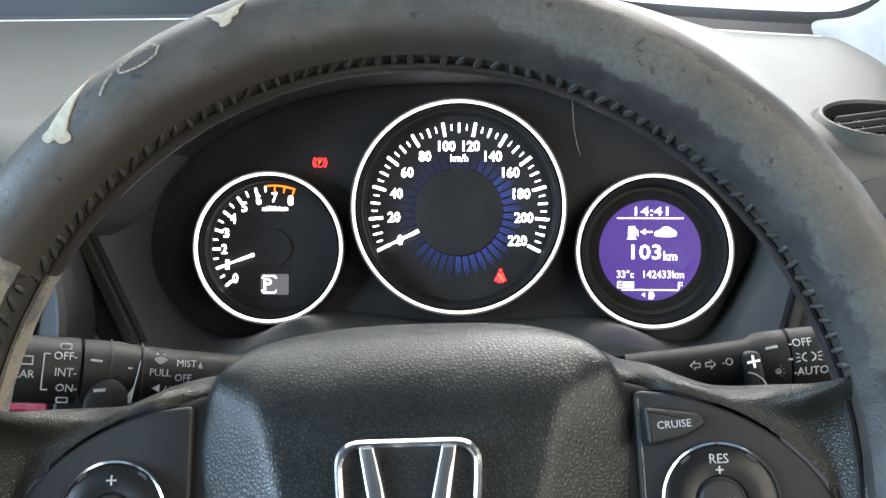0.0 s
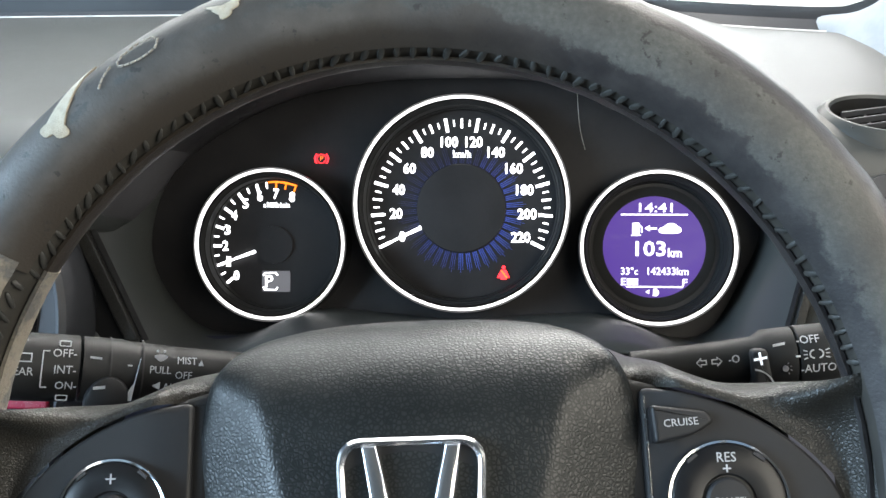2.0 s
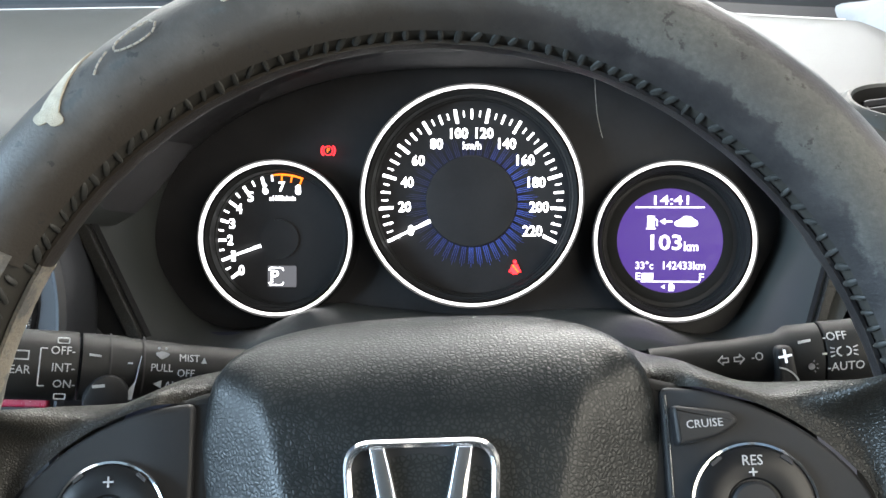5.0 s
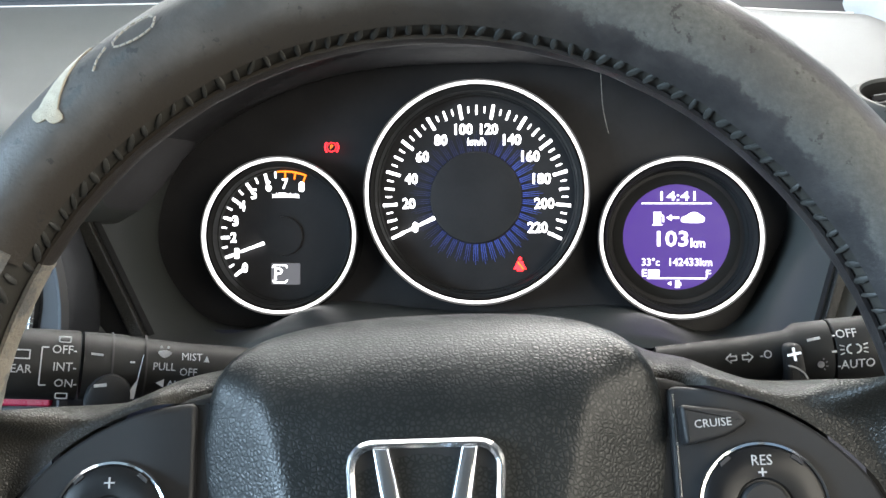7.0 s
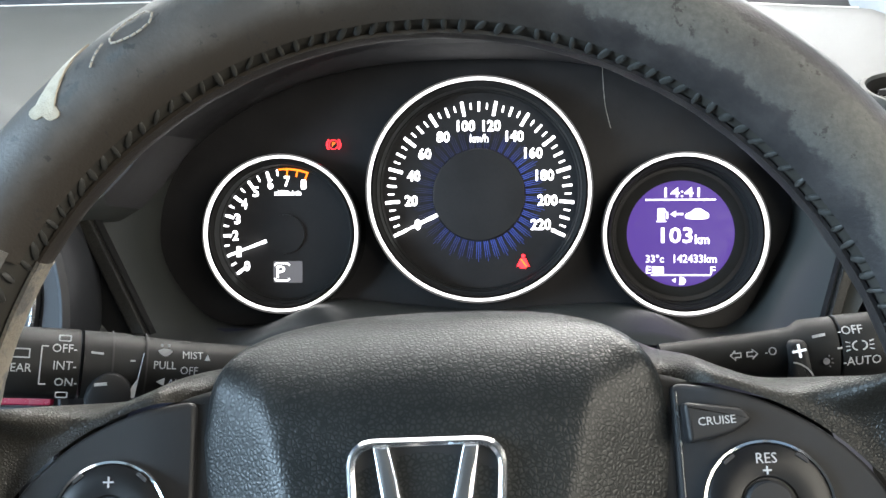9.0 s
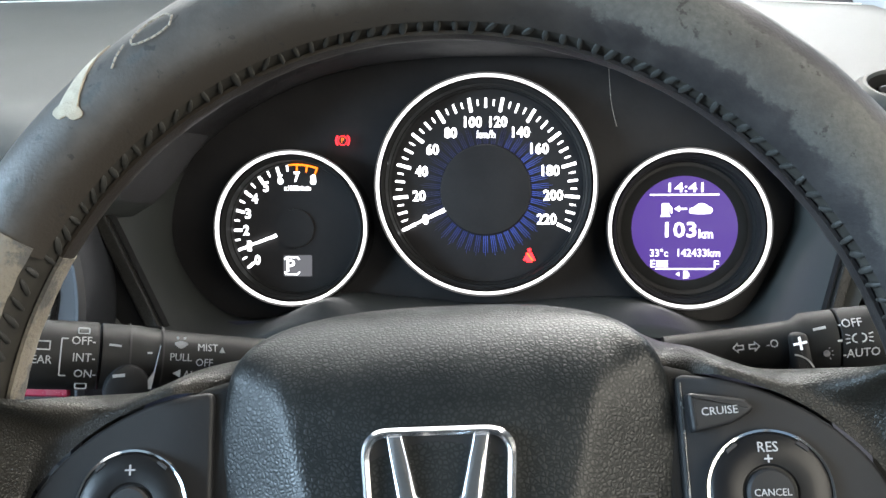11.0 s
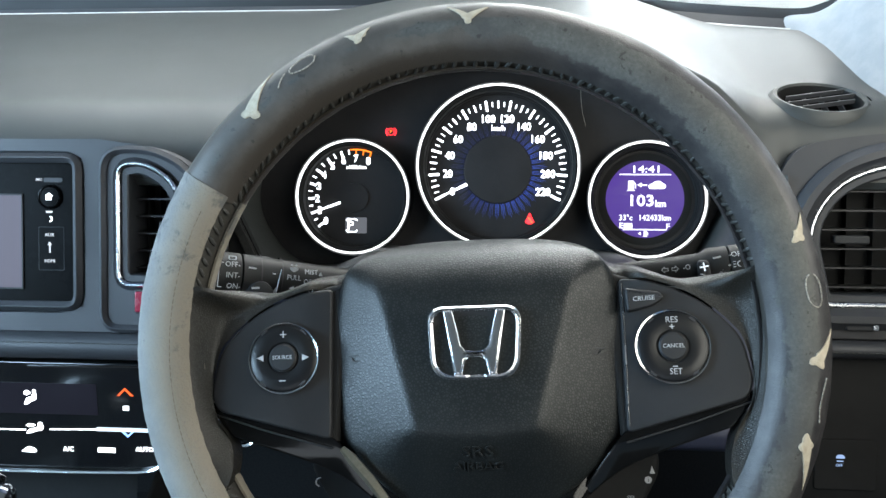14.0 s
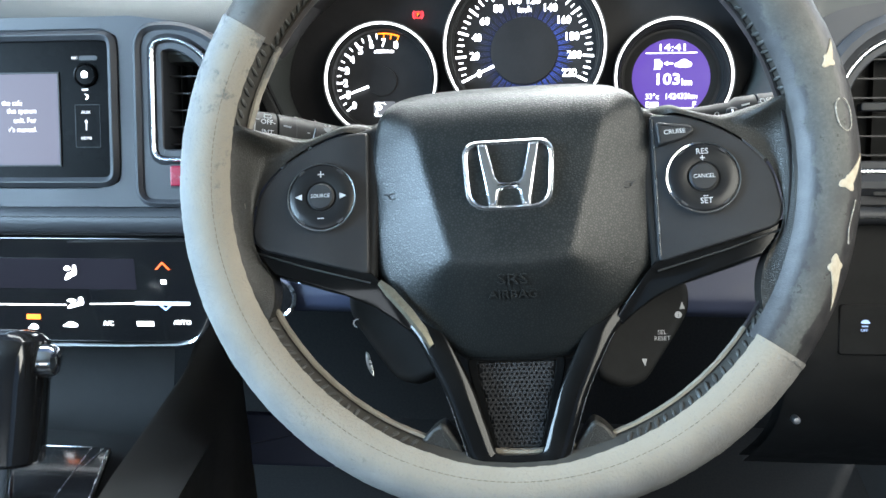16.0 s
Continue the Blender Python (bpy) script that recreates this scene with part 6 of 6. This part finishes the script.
part("square_mark", prism(rect(-0.2772, -0.2728, -0.0372, -0.0338), CY, CY + 0.0004), M_WHITE, climate, "", None, 0)
part("fan_lamp", prism(rounded(rect(-0.3935, -0.3815, -0.0680, -0.0638), 0.001), CY, CY + 0.0004), M_AMBER, climate, "", None, 0)
for x, w, dz in ((-0.3885, 0.0044, -0.0022), (-0.3565, 0.0062, 0.0)):
    part("recirculate_mark", prism(smooth_loop([(x - w, -0.0735 + dz), (x - w * 0.6, -0.0715 + dz), (x - w * 0.2, -0.0698 + dz), (x + w * 0.5, -0.0700 + dz), (x + w, -0.0725 + dz), (x + w * 0.6, -0.0740 + dz)], 3), CY, CY + 0.0004), M_WHITE, climate, "", None, 0)
word("button_word", "A/C", 0.0052, -0.3240, CY, -0.0705, M_WHITE, climate)
part("unclear_word", prism(rect(-0.3000, -0.2860, -0.0722, -0.0685), CY, CY + 0.0004), M_WHITE, climate, "", None, 0)
word("button_word", "AUTO", 0.0052, -0.2620, CY, -0.0688, M_WHITE, climate)

# ---- start button, console and gear lever ----
start = thing("start_button", "round engine start button with a bright chrome ring", "button", pose(-0.190, 0.168, -0.092, 6, 0, 0))
part("chrome_ring", lathe([(0.0165, 0.004), (0.0170, -0.003), (0.0155, -0.0048), (0.0138, -0.0035), (0.0135, 0.002)], 48), M_CHROME, start)
part("cap", lathe([(0.0134, 0.001), (0.0128, -0.0020), (0.0003, -0.0024)], 40, cap=(True, True)), M_GLOSS, start)

M_CONSOLE = shader("console_side_plastic", (0.017, 0.016, 0.014), 0.5, base2=(0.022, 0.020, 0.018), scale=40, spec=0.3)
DECK = smooth_loop([(-0.35, -0.246), (0.040, -0.246), (0.066, -0.252), (0.085, -0.266), (0.125, -0.264), (0.160, -0.215), (0.175, -0.150)], 4, closed=False)
solid("console", loft([[(x, y, z - 0.006 * (abs(i - 4) / 4) ** 3) for y, z in DECK] for i, x in enumerate([-0.56 + 0.0325 * k for k in range(9)])], (False, False), closed=False), M_POD, "black centre console between the seats", "console", kind="structure", at=BODY)
solid("console_side", loft([[(-0.302 + dx, y, z - 0.060), (-0.300 + dx, y, z), (-0.2965 + dx, y, z - 0.0008), (x1, y1, z1), (x1 - 0.012, y1, z1 - 0.35), (-0.308, y, z - 0.35)] for dx, y, z, x1, y1, z1 in ((0.000, -0.30, -0.247, -0.243, -0.30, -0.250), (0.003, 0.011, -0.240, -0.2455, 0.012, -0.2520), (0.012, 0.070, -0.232, -0.2472, 0.068, -0.2590), (0.021, 0.1256, -0.223, -0.2490, 0.108, -0.2665), (0.028, 0.190, -0.190, -0.2520, 0.180, -0.2600))]), M_CONSOLE, "black slanting console side panel beside the footwell", "console", kind="structure", at=BODY)
# added lighter panel in place of light falling on the footwell's far wall
solid("footwell_panel", box(-0.330, -0.150, 0.300, 0.312, -0.271, -0.222, 0.003), M_KNEE, "indigo grey panel for the lit far wall of the footwell", "trim", kind="structure")
lever = thing("gear_lever", "black gear lever with a chrome button", "gear lever", pose(-0.360, 0.080, -0.124, -8, 0, 0) @ Matrix.Scale(0.86, 4))


def squarish(a, b, z, n=28):
    out = []
    for j in range(n):
        c, q = math.cos(2 * math.pi * j / n), math.sin(2 * math.pi * j / n)
        out.append((a * math.copysign(abs(c) ** 0.65, c), b * math.copysign(abs(q) ** 0.65, q), z))
    return out


part("grip", loft([squarish(a, b, z) for z, a, b in ((-0.089, 0.026, 0.025), (-0.086, 0.029, 0.028), (-0.055, 0.030, 0.028), (-0.02, 0.031, 0.028), (0.0, 0.032, 0.029), (0.012, 0.030, 0.027), (0.018, 0.024, 0.022), (0.021, 0.010, 0.010))]), M_GLOSS, lever, "gloss black grip")
part("stem", lathe([(0.015, 0.0), (0.015, 0.060)], 20), M_CHROME, lever, "chrome stem", pose(-0.008, 0, -0.086, -90, 0, 0))
part("side_button", loft([[(0.026 + x, r * math.cos(2 * math.pi * j / 20), r * 1.15 * math.sin(2 * math.pi * j / 20) - 0.004) for j in range(20)] for x, r in ((0.0, 0.012), (0.012, 0.012), (0.016, 0.010), (0.018, 0.005))]), M_CHROME, lever, "chrome release button")

# ---- driver's side details ----
slot = thing("coin_slot_trim", "dark slot trim with a bright tab under the side vent", "trim")
part("slot_body", prism(rounded(rect(0.216, 0.405, -0.020, -0.0045), 0.003), FRONT_R - 0.002, FRONT_R + 0.02, 0.001), M_BLACK, slot)
part("upper_strip", box(0.216, 0.405, FRONT_R - 0.004, FRONT_R, -0.0052, -0.0030, 0.0006), M_SATIN_CHROME, slot)
part("tab", prism(rounded(rect(0.262, 0.284, -0.0130, -0.0060), 0.002), FRONT_R - 0.006, FRONT_R, 0.001), M_SATIN, slot)
part("tab_end", prism(rounded(rect(0.281, 0.2855, -0.0125, -0.0065), 0.001), FRONT_R - 0.007, FRONT_R, 0.0006), M_CHROME, slot)
solid("right_padded_strip", roll_strip(0.209, 0.405, FRONT_R, -0.0345, -0.0205, 0.010), M_DASH_BLUE, "charcoal padded strip under the side vent", "trim", kind="structure")
solid("right_strip_stitching", seam_line([(0.212, FRONT_R - 0.0098, -0.0290), (0.40, FRONT_R - 0.0098, -0.0290)], 0.0042, 0.0030, 0.0005), M_THREAD, "dark stitching along the padded strip", "stitching", kind="stuff")
M_FAINT = glowing("faint_blue_white_marking", (0.45, 0.62, 1.0), 0.55)
esc = thing("traction_button", "black square button with a lit sliding-car symbol", "button")
part("button_cap", prism(rounded(rect(0.243, 0.289, -0.134, -0.0955), 0.003), FRONT_R - 0.0005, FRONT_R + 0.01, 0.001), M_POD, esc)
part("car_mark", prism(smooth_loop([(0.2590, -0.1096), (0.2595, -0.1078), (0.2608, -0.1070), (0.2632, -0.1070), (0.2645, -0.1078), (0.2650, -0.1096)], 3), FRONT_R - 0.0010, FRONT_R - 0.0006), M_FAINT, esc, "", None, 0)
word("off_mark", "OFF", 0.0030, 0.2612, FRONT_R - 0.0010, -0.1150, M_FAINT, esc)
bar("slide_mark", 0.2595, -0.1118, 0.2640, -0.1118, 0.0008, FRONT_R - 0.0010, M_FAINT, esc)
M_KNOB = shader("dull_metal", (0.45, 0.46, 0.48), 0.35, 1.0, base2=(0.3, 0.31, 0.33), scale=200)
knob = thing("small_bright_knob", "small bright metal knob under the dashboard", "knob", pose(0.2155, 0.205, -0.1880) @ Matrix.Scale(0.6, 4))
part("knob_cap", lathe([(0.0050, 0.008), (0.0055, -0.004), (0.0042, -0.0075), (0.0003, -0.008)], 20, cap=(True, True)), M_KNOB, knob)

gear_plate = solid("gear_plate", prism(rounded([(-0.440, -0.140), (-0.2990, -0.140), (-0.3020, -0.010), (-0.3120, 0.0475), (-0.440, 0.0490)], 0.003), -0.002, 0.002, 0.0008), M_GLOSS, "gloss black plate with thin chrome inlays round the gear lever", "trim", Matrix(((1, 0, 0, 0), (0, 0, 1, 0), (0, -1, 0, -0.243), (0, 0, 0, 1))), at=BODY)
for pts in (((-0.430, 0.0475), (-0.3275, 0.0465), (-0.3300, -0.0107), (-0.3340, -0.090)), ((-0.3135, 0.0430), (-0.3040, -0.0090)), ((-0.3180, 0.0450), (-0.3235, 0.0250))):
    part("chrome_inlay", sweep([(x, -0.0022, z) for x, z in pts], oval(0.0006, 0.0005, 6)), M_SATIN_CHROME, gear_plate, "thin chrome inlay")
